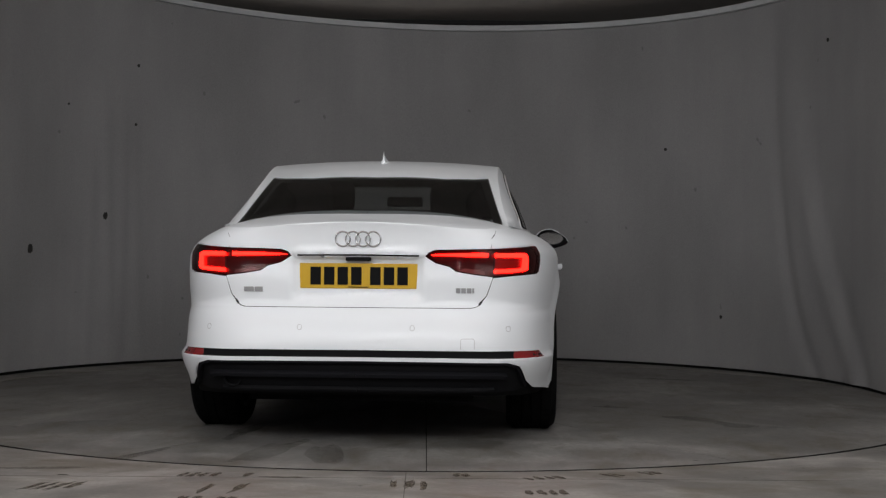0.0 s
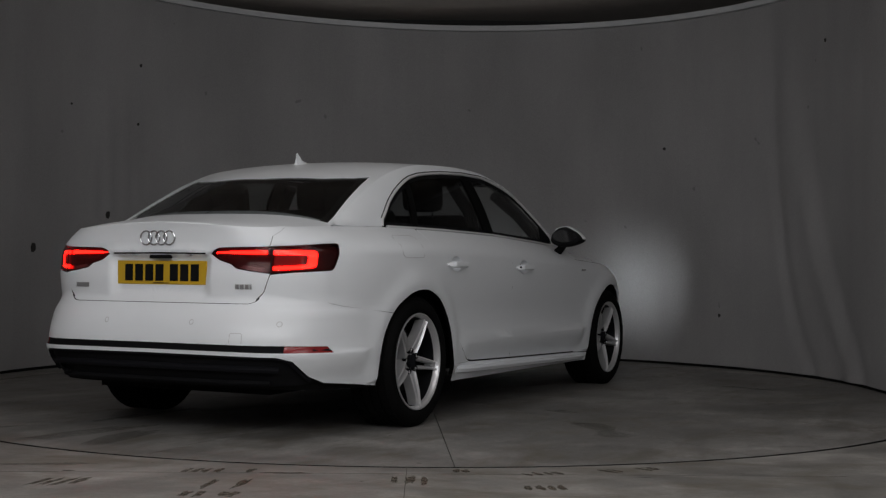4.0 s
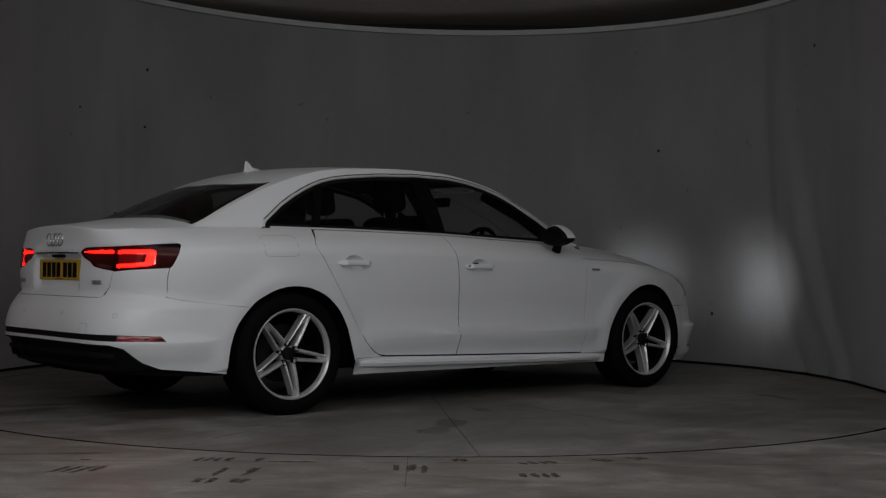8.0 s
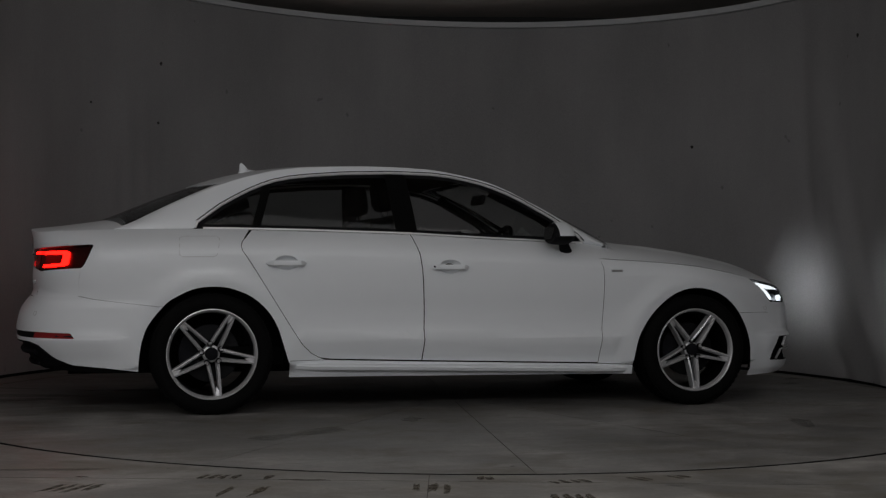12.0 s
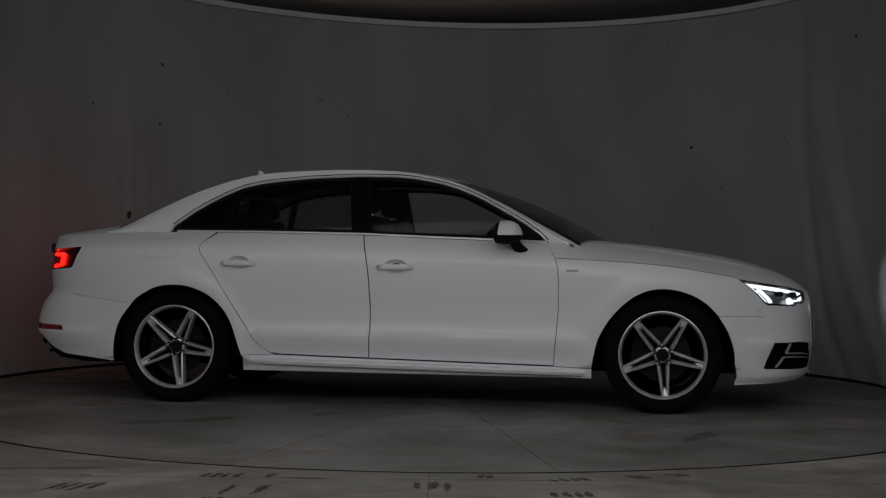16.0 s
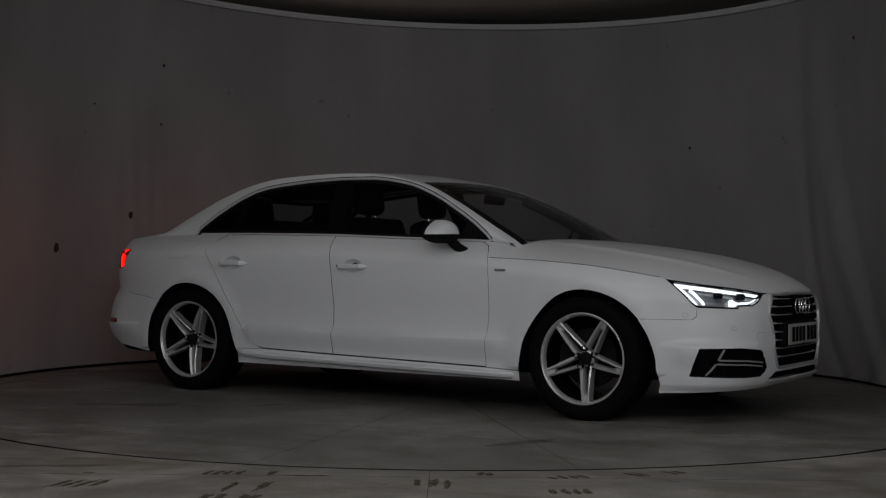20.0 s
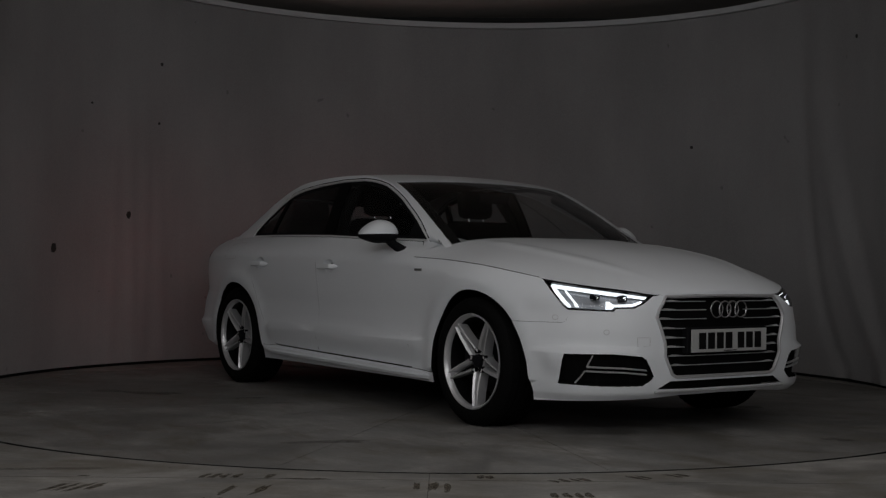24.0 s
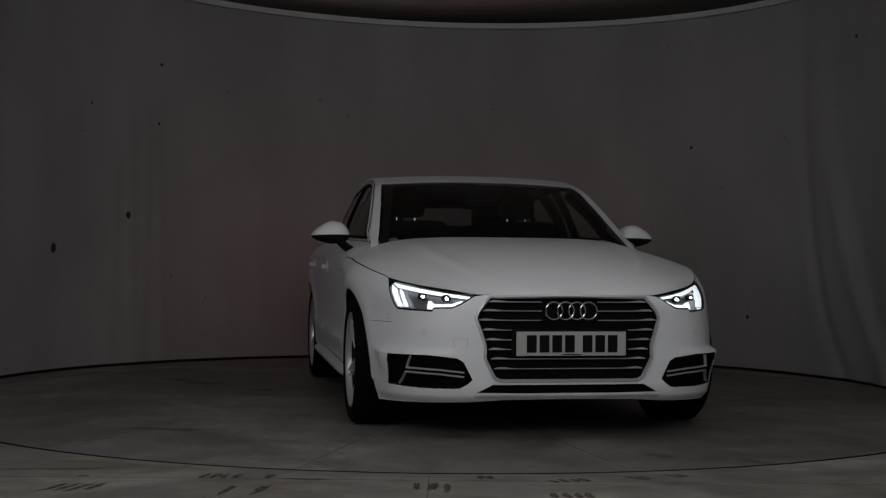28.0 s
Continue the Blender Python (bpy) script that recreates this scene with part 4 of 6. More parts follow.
    sheet("body_shell", [(side, inset(shell, 0.004))], SHELL, CAR, "black inner body shell", lift=-0.03, thick=0, both=True, cell=(0.08, 0.08))


WINDOW_TOP = [(x, z - 0.018 * max(0.0, z - 1.02)) for x, z in [(-1.478, 1.037), (-1.354, 1.131), (-1.27, 1.182), (-1.189, 1.225), (-1.12, 1.256), (-1.057, 1.279), (-0.96, 1.301), (-0.859, 1.314), (-0.661, 1.332), (-0.381, 1.344), (-0.134, 1.340), (-0.03, 1.329), (0.063, 1.313), (0.15, 1.293), (0.228, 1.268), (0.31, 1.235), (0.392, 1.196), (0.556, 1.103), (0.64, 1.050), (0.72, 0.992), (0.755, 0.955)]]


def belt(x):
    return roll_top(belt_s(x)) + 0.003


def build_glass():
    low = [(x, belt(x)) for x in (0.72, 0.6, 0.4, 0.2, 0.0, -0.3, -0.6, -0.9, -1.2, -1.45)]
    opening = WINDOW_TOP + [(0.745, 0.948)] + low + [(-1.492, 1.006)]
    glass_loop = inset(opening, 0.012)

    def between(x0, x1):
        """The part of the window opening between two slanted cuts (bottom x, lean per metre)."""
        out = glass_loop
        for (xb, lean), sg in ((x0, 1), (x1, -1)):
            res = []
            for i, p in enumerate(out):
                q = out[i - 1]
                dp = (p[0] - xb - lean * (p[1] - 0.98)) * sg
                dq = (q[0] - xb - lean * (q[1] - 0.98)) * sg
                if (dp >= 0) != (dq >= 0):
                    t = dq / (dq - dp)
                    res.append((q[0] + (p[0] - q[0]) * t, q[1] + (p[1] - q[1]) * t))
                if dp >= 0:
                    res.append(p)
            out = res
        return out
    pair("front_window", [(house_skin, between((-0.265, -0.12), (9, 0)))], GLASS, CAR, "tinted front side window", lift=-0.010, thick=0.004)
    pair("rear_window", [(house_skin, between((-1.155, 0.30), (-0.365, -0.12)))], REAR_GLASS, CAR, "dark tinted rear side window", lift=-0.010, thick=0.004)
    pair("quarter_light", [(house_skin, between((-9, 0), (-1.195, 0.30)))], REAR_GLASS, CAR, "small dark fixed rear window", lift=-0.010, thick=0.004)
    pair("door_pillar", [(house_skin, between((-0.375, -0.12), (-0.255, -0.12)))], MATTE_BLACK, CAR, "black centre pillar cover", lift=-0.004, thick=0.02)
    pair("window_divider", [(house_skin, between((-1.198, 0.30), (-1.152, 0.30)))], MATTE_BLACK, CAR, "black window divider", lift=-0.005, thick=0.02)
    pair("mirror_triangle", [(house_skin, between((0.555, 0.4), (9, 0)))], BLACK, CAR, "black plastic mirror triangle", lift=-0.006, thick=0.012)
    ribbon("window_seal", house_skin, glass_loop, 0.026, 0.004, BLACK, CAR, "black rubber window seal", lift=-0.010, both=True, closed=True)
    ribbon("window_trim", house_skin, [(-1.492, 1.004)] + WINDOW_TOP, 0.013, 0.008, CHROME_TRIM, CAR, "satin chrome strip round the side windows", lift=-0.002, both=True)
    gasket = []
    for i, (x, z) in enumerate(WINDOW_TOP):
        p, q = WINDOW_TOP[max(0, i - 1)], WINDOW_TOP[min(len(WINDOW_TOP) - 1, i + 1)]
        d = math.dist(p, q)
        gasket.append((x - (q[1] - p[1]) / d * 0.0105, z + (q[0] - p[0]) / d * 0.0105))
    ribbon("window_gasket", house_skin, gasket, 0.006, 0.003, BLACK, CAR, "black gasket above the chrome window strip", lift=-0.001, both=True)
    ribbon("belt_trim", house_skin, low[::-1] + [(0.755, 0.950)], 0.012, 0.008, CHROME_TRIM, CAR, "satin chrome strip along the window sill", lift=-0.001, both=True)
    screen = [(0.20, 0.0), (0.19, 0.4), (0.17, 0.75), (0.15, 0.935), (0.8, 0.93), (0.985, 0.945), (1.03, 0.8), (1.06, 0.5), (1.075, 0.0)]
    sheet("windscreen", [(roof_skin, screen)], SCREEN_GLASS, CAR, "tinted windscreen with dark edge band", lift=-0.006, thick=0.005, both=True, cell=(0.05, 0.08))
    ribbon("windscreen_edge", roof_skin, [(0.235, 0.0), (0.215, 0.4), (0.19, 0.75), (0.18, 0.875), (0.8, 0.892), (0.985, 0.905)], 0.05, 0.002, GLOSS_BLACK, CAR, "black printed windscreen border", lift=-0.009, both=True)
    back = [(-1.475, 0.0), (-1.435, 0.55), (-1.365, 0.8), (-1.30, 0.91), (-1.55, 0.938), (-1.8, 0.962), (-1.94, 0.955), (-2.01, 0.90), (-2.03, 0.5), (-2.035, 0.0)]
    sheet("rear_screen", [(roof_skin, back)], REAR_GLASS, CAR, "dark tinted rear screen", lift=-0.006, thick=0.005, both=True, cell=(0.05, 0.08))
    ribbon("rear_screen_edge", roof_skin, [(-1.51, 0.0), (-1.47, 0.55), (-1.40, 0.8), (-1.345, 0.885), (-1.55, 0.91), (-1.8, 0.935), (-1.93, 0.925)], 0.045, 0.002, GLOSS_BLACK, CAR, "black printed rear screen border", lift=-0.009, both=True)


build_body()
build_glass()


# ---------------------------------------------------------------- the car: parts
def walls(name, skin, loop, lift0, lift1, mat, parent, label="", shrink=1.0):
    """The side walls of a recess between two depths along a closed chart loop, on both sides of the car."""
    bm = bmesh.new()
    pts = []
    for i, p in enumerate(loop):
        q = loop[(i + 1) % len(loop)]
        k = max(1, int(math.dist(p, q) / 0.03))
        pts += [(p[0] + (q[0] - p[0]) * j / k, p[1] + (q[1] - p[1]) * j / k) for j in range(k)]
    for sgn in (1, -1):
        a, b = [], []
        for p in pts:
            c, n = skin(*p), normal_at(skin, *p)
            for row, l in ((a, lift0), (b, lift1)):
                v = c + n * l
                row.append(bm.verts.new((v.x, v.y * sgn, v.z)))
        for i in range(len(a)):
            j = (i + 1) % len(a)
            bm.faces.new((a[i], a[j], b[j], b[i]))
    return link(name, bm, mat, parent, label, 40)


def lathe(bm, profile, n=64, m=None):
    """Turns (radius, y) pairs round the y axis."""
    rows = []
    for k in range(n):
        a = 2 * math.pi * k / n
        rows.append([bm.verts.new((m or Matrix()) @ Vector((r * math.cos(a), y, r * math.sin(a)))) for r, y in profile])
    for k in range(n):
        a, b = rows[k], rows[(k + 1) % n]
        for i in range(len(profile) - 1):
            bm.faces.new((a[i], a[i + 1], b[i + 1], b[i]))


def build_wheel(phase, at, flip):
    """A wheel whose outer face looks to -y; flip turns it to the car's left."""
    w = new("wheel")
    w.parent = CAR
    w.matrix_local = Matrix.Translation(at) @ pose(0, 0, 0, 0, 0, 180 if flip else 0)
    w["label"] = "silver five twin-spoke alloy wheel with black tyre"
    bm = bmesh.new()
    prof = [(0.238, -0.100), (0.246, -0.112), (0.262, -0.122), (0.285, -0.1235), (0.300, -0.119), (0.313, -0.108), (0.320, -0.096)]
    prof += [(0.3245, -0.088), (0.3255, -0.06), (0.3255, -0.052), (0.319, -0.051), (0.319, -0.043), (0.3258, -0.042), (0.3258, -0.006), (0.319, -0.005), (0.319, 0.005), (0.3258, 0.006), (0.3258, 0.042), (0.319, 0.043), (0.319, 0.051), (0.3255, 0.052), (0.3245, 0.088), (0.320, 0.096), (0.313, 0.108), (0.300, 0.119), (0.262, 0.122), (0.238, 0.110)]
    lathe(bm, prof, 80)
    bmesh.ops.recalc_face_normals(bm, faces=bm.faces)
    tyre = part("tyre", bm, RUBBER, w, "black low-profile tyre", 35)
    # tread blocks as sideways sipes
    bm = bmesh.new()
    for k in range(60):
        a = 2 * math.pi * k / 60
        for y0, y1 in ((-0.094, -0.055), (0.055, 0.094)):
            m = Matrix.Rotation(-a, 4, "Y")
            box(bm, 0.318, y0, -0.0125, 0.3265, y1, 0.0125, m=m)
    part("tread", bm, RUBBER, w)["kind"] = "stuff"
    bm = bmesh.new()
    lathe(bm, [(0.2405, -0.106), (0.2435, -0.111), (0.2425, -0.116), (0.2385, -0.117), (0.232, -0.112), (0.226, -0.098), (0.224, -0.085)], 72)
    bmesh.ops.recalc_face_normals(bm, faces=bm.faces)
    part("rim", bm, ALLOY, w, "silver alloy rim", 35)
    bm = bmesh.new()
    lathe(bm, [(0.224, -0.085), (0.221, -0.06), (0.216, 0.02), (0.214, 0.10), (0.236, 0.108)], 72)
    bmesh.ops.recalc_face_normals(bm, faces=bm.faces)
    part("rim_barrel", bm, ALLOY_SHADE, w, "inner rim barrel, darkened for shade", 35)
    for k in range(5):
        a = radians(phase + 72 * k)
        bm = bmesh.new()
        for sg in (-1, 1):
            r0, a0, y0 = 0.046, a + sg * radians(34), -0.070
            r1, a1, y1 = 0.231, a + sg * radians(3.0), -0.101
            p0 = Vector((r0 * math.cos(a0), y0, r0 * math.sin(a0)))
            p1 = Vector((r1 * math.cos(a1), y1, r1 * math.sin(a1)))
            d = (p1 - p0).normalized()
            c = Vector((-d.z, 0, d.x)).normalized() * sg
            rows = []
            for t in (0, 0.3, 0.6, 0.85, 1.0):
                p = p0.lerp(p1, t)
                p.y -= 0.010 * math.sin(math.pi * t) * 0.6
                wd = 0.0118 - 0.0022 * t
                rows.append([bm.verts.new(p + c * u + Vector((0, v, 0))) for u, v in ((wd * 0.85, 0.0), (wd * 0.25, -0.004), (-wd * 0.45, 0.006), (-wd * 0.9, 0.026), (-wd * 0.9, 0.050), (wd, 0.050))])
            for ra, rb in zip(rows, rows[1:]):
                for i in range(6):
                    bm.faces.new((ra[i], ra[(i + 1) % 6], rb[(i + 1) % 6], rb[i]))
            bm.faces.new(rows[0]), bm.faces.new(rows[-1])
        # web that joins the twin arms at the rim
        web = []
        for t, hw in ((0.70, 0.0), (1.0, 0.02)):
            r = 0.052 + (0.231 - 0.052) * t
            for sg in (-1, 1):
                web.append(Vector((r * math.cos(a) - sg * hw * math.sin(a), -0.070 - 0.031 * t, r * math.sin(a) + sg * hw * math.cos(a))))
        top = [bm.verts.new(v + Vector((0, 0.006, 0))) for v in (web[0], web[2], web[3])]
        low = [bm.verts.new(v + Vector((0, 0.04, 0))) for v in (web[0], web[2], web[3])]
        bm.faces.new(top), bm.faces.new(low)
        for i in range(3):
            bm.faces.new((top[i], top[(i + 1) % 3], low[(i + 1) % 3], low[i]))
        bmesh.ops.recalc_face_normals(bm, faces=bm.faces)
        part("twin_spoke", bm, ALLOY, w)
    bm = bmesh.new()
    lathe(bm, [(0.0, -0.062), (0.036, -0.062), (0.044, -0.058), (0.048, -0.044), (0.048, 0.0)], 40)
    bmesh.ops.recalc_face_normals(bm, faces=bm.faces)
    part("hub", bm, ALLOY, w, smooth=35)
    bm = bmesh.new()
    lathe(bm, [(0.0, -0.084), (0.028, -0.083), (0.034, -0.079), (0.035, -0.058)], 32)
    bmesh.ops.recalc_face_normals(bm, faces=bm.faces)
    part("hub_cap", bm, DARK_GREY, w, "dark grey hub cap", 35)
    for k in range(5):
        a = radians(phase + 36 + 72 * k)
        bm = bmesh.new()
        lathe(bm, [(0.0, -0.068), (0.010, -0.068), (0.0135, -0.079), (0.0155, -0.079), (0.016, -0.056)], 16, Matrix.Translation((0.054 * math.cos(a), 0, 0.054 * math.sin(a))))
        part("wheel_bolt", bm, BLACK, w, "dark wheel bolt recess")
    bm = bmesh.new()
    lathe(bm, [(0.07, -0.012), (0.155, -0.012), (0.157, 0.0), (0.155, 0.014), (0.07, 0.014)], 48)
    bmesh.ops.recalc_face_normals(bm, faces=bm.faces)
    part("brake_disc", bm, DISC, w, "dull steel brake disc", 35)
    bm = bmesh.new()
    rows = []
    for k in range(8):
        c, q = math.cos(radians(146 + k * 10)), math.sin(radians(146 + k * 10))
        rows.append([bm.verts.new((r * c, y, r * q)) for r, y in ((0.10, -0.03), (0.172, -0.03), (0.172, 0.035), (0.10, 0.035))])
    for a, b in zip(rows, rows[1:]):
        for i in range(4):
            bm.faces.new((a[i], a[(i + 1) % 4], b[(i + 1) % 4], b[i]))
    bm.faces.new(rows[0]), bm.faces.new(rows[-1])
    bmesh.ops.recalc_face_normals(bm, faces=bm.faces)
    part("brake_caliper", bm, DARK_GREY, w, "grey brake caliper")
    return w


def build_wheels():
    for x, ph, half in ((-1.408, 63, 0.776), (1.405, 58, 0.804)):
        build_wheel(ph, (x, -half, 0.325), False)
        build_wheel(180 - ph + 13, (x, half, 0.325), True)
        for sg in (-1, 1):
            bm = bmesh.new()
            rows = []
            for k in range(25):
                a = radians(-12 + 204 * k / 24)
                r = 0.392
                p = (x + r * math.cos(a), 0.33 + r * math.sin(a))
                rows.append([bm.verts.new((p[0], sg * y, p[1])) for y in (half + 0.056, 0.53)])
            for a, b in zip(rows, rows[1:]):
                bm.faces.new((a[0], a[1], b[1], b[0]))
            bm.faces.new([r[1] for r in rows])
            part("wheel_well", bm, SHELL, CAR, "black wheel-arch liner", 40)


def build_lamps():
    # head lamps
    for skin, sgn in ((side, 1), (flipped(side), -1)):
        lamp = new("head_lamp")
        lamp.parent = CAR
        lamp["label"] = "slim head lamp with lit white daytime strip"
        sheet("lamp_housing", [(skin, inset(HEAD_LAMP, 0.002))], GLOSS_BLACK, lamp, "gloss black lamp housing", lift=-0.15, thick=0)
        ribbon("lamp_surround", skin, inset(HEAD_LAMP, 0.005), 0.012, 0.06, GLOSS_BLACK, lamp, "black lamp edge", lift=-0.063, closed=True)
        sheet("reflector_panel", [(skin, inset(HEAD_LAMP, 0.010))], REFLECTOR, lamp, "grey satin reflector panel", lift=-0.046, thick=0, cell=(0.03, 0.03))
        upper = [(1.745, 0.7345), (1.85, 0.7190), (2.0, 0.6980), (2.165, 0.6755), (2.160, 0.6710), (1.95, 0.6985), (1.765, 0.7240)]
        outer = [(1.741, 0.729), (1.759, 0.7185), (1.798, 0.618), (1.782, 0.6155), (1.750, 0.687)]
        second = [(1.792, 0.7060), (1.801, 0.7045), (1.826, 0.640), (1.830, 0.618), (1.819, 0.6175), (1.816, 0.640)]
        lower = [(1.950, 0.611), (1.979, 0.610), (1.993, 0.6255), (2.08, 0.630), (2.132, 0.651), (2.124, 0.655), (2.076, 0.638), (1.986, 0.6345), (1.974, 0.650), (1.958, 0.650)]
        for nm, lp in (("upper_light_strip", upper), ("outer_light_strip", outer), ("second_light_strip", second), ("lower_light_strip", lower)):
            sheet(nm, [(skin, lp)], WHITE_BAR, lamp, "lit white light strip", lift=-0.016, thick=0.02, cell=(0.03, 0.03))
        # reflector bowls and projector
        # the second lens is lit only to add a halo round the beam
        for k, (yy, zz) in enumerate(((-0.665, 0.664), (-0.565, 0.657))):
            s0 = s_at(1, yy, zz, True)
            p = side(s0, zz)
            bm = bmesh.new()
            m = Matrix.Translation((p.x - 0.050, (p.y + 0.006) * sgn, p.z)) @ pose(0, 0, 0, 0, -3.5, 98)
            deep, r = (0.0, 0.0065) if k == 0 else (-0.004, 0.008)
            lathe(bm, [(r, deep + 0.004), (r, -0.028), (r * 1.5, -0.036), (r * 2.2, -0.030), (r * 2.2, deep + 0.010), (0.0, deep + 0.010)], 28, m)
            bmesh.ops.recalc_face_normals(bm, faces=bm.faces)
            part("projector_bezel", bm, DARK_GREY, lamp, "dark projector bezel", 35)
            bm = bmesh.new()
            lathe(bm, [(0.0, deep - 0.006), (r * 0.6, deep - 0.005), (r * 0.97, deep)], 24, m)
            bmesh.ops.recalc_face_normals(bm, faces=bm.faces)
            part("projector_lens", bm, BEAM if k == 0 else HALO_BEAM, lamp, "lit projector lens", 35)
        sheet("lamp_cover", [(skin, inset(HEAD_LAMP, 0.0025))], LAMP_COVER, lamp, "clear lamp cover", lift=-0.001, thick=0)
        # tail lamps
        tail = new("tail_lamp")
        tail.parent = CAR
        tail["label"] = "wide tail lamp with lit red bars"
        loop = inset(TAIL_LAMP, 0.0025)
        sheet("lamp_backing", [(skin, loop)], RED_LENS, tail, "dark red lamp backing", lift=-0.022, thick=0, cell=(0.03, 0.03))
        walls_one("lamp_wall", skin, loop, 0.0, -0.024, GLOSS_BLACK, tail)
        bar_in = ry((-0.318, 0.8375), (-0.325, 0.8425), (-0.45, 0.8485), (-0.572, 0.8510), (-0.572, 0.8335), (-0.45, 0.8345))
        hook = ry((-0.602, 0.8330), (-0.602, 0.8510), (-0.68, 0.8545), (-0.738, 0.8570), (-0.755, 0.847), (-0.756, 0.781), (-0.741, 0.773), (-0.68, 0.767), (-0.602, 0.763), (-0.602, 0.779), (-0.68, 0.782), (-0.728, 0.787), (-0.733, 0.836), (-0.68, 0.8355))
        for nm, lp in (("inner_light_bar", bar_in), ("outer_light_hook", hook)):
            sheet(nm, [(skin, lp)], RED_BAR, tail, "lit red light bar", lift=-0.010, thick=0.005, cell=(0.03, 0.03))
        sheet("glow_block", [(skin, ry((-0.604, 0.782), (-0.604, 0.830), (-0.68, 0.832), (-0.720, 0.833), (-0.715, 0.790), (-0.68, 0.785)))], RED_FILL, tail, "softly glowing red block", lift=-0.017, thick=0.003, cell=(0.03, 0.03))
        sheet("lamp_cover", [(skin, loop)], RED_COVER, tail, "clear red lamp cover", lift=0.0005, thick=0, cell=(0.03, 0.03))
        seam = ry((-0.587, 0.868), (-0.589, 0.748))
        ribbon("lamp_seam", skin, seam, 0.006, 0.001, GAP, tail, lift=0.002)
        rev = ry((-0.44, 0.774), (-0.50, 0.762), (-0.56, 0.757), (-0.56, 0.772), (-0.47, 0.785))
        sheet("reversing_lens", [(skin, rev)], REVERSE, tail, "dark unlit reversing lens", lift=-0.015, thick=0.003, cell=(0.03, 0.03))
        refl = fx((-2.121, 0.410), (-2.141, 0.436)) + ry((-0.735, 0.4395), (-0.69, 0.4405), (-0.69, 0.4105), (-0.735, 0.4095))
        sheet("rear_reflector", [(skin, refl)], RED_REFLECTOR, CAR, "red rear reflector", lift=-0.002, thick=0.01, cell=(0.03, 0.03))


def tube(bm, pts, r, n=8):
    """A round bar along 3D points."""
    rows = []
    for i, p in enumerate(pts):
        t = (pts[min(i + 1, len(pts) - 1)] - pts[max(i - 1, 0)]).normalized()
        u = t.cross(Vector((0, 0, 1)))
        if u.length < 0.1:
            u = t.cross(Vector((1, 0, 0)))
        u.normalize()
        v = t.cross(u)
        rows.append([bm.verts.new(p + (u * math.cos(2 * math.pi * k / n) + v * math.sin(2 * math.pi * k / n)) * r) for k in range(n)])
    for a, b in zip(rows, rows[1:]):
        for k in range(n):
            bm.faces.new((a[k], a[(k + 1) % n], b[(k + 1) % n], b[k]))
    bm.faces.new(rows[0]), bm.faces.new(rows[-1])
    bmesh.ops.recalc_face_normals(bm, faces=bm.faces)


def rings(at, facing, parent, gap=0.0465, R=0.0335):
    """Four interlocked plain rings."""
    for k in range(4):
        bm = bmesh.new()
        cy = (k - 1.5) * gap
        r, n, m = 0.0042, 36, 8
        rows = []
        for i in range(n):
            a = 2 * math.pi * i / n
            rows.append([bm.verts.new((facing * r * math.sin(b), cy + (R + r * math.cos(b)) * math.cos(a), (R + r * math.cos(b)) * math.sin(a))) for b in [2 * math.pi * j / m for j in range(m)]])
        for i in range(n):
            a, b = rows[i], rows[(i + 1) % n]
            for j in range(m):
                bm.faces.new((a[j], a[(j + 1) % m], b[(j + 1) % m], b[j]))
        bmesh.ops.recalc_face_normals(bm, faces=bm.faces)
        o = part("badge_ring", bm, CHROME, parent, "chrome badge ring", 40)
        o.location = Vector(at) + Vector((0.002 * (k % 2) * facing, 0, 0))


def plate(at, facing, mat, label, parent):
    p = new("number_plate")
    p.parent = parent
    p.matrix_local = Matrix.Translation(at) @ pose(0, 0, 0, 0, 0, 0 if facing > 0 else 180)
    p["label"] = label
    bm = bmesh.new()
    box(bm, -0.004, -0.26, -0.0555, 0.003, 0.26, 0.0555, 0.003)
    part("plate_board", bm, mat, p)
    y = -0.212
    for k in range(7):
        bm = bmesh.new()
        wd = 0.046
        box(bm, 0.0035, y, -0.0395, 0.0055, y + wd, 0.0395)
        part("plate_bar", bm, PLATE_BLACK, p)
        y += wd + (0.014 if k != 3 else 0.038)
    bm = bmesh.new()
    box(bm, 0.0035, -0.045, -0.051, 0.0050, 0.045, -0.047)
    part("maker_line", bm, PLATE_BLACK, p)


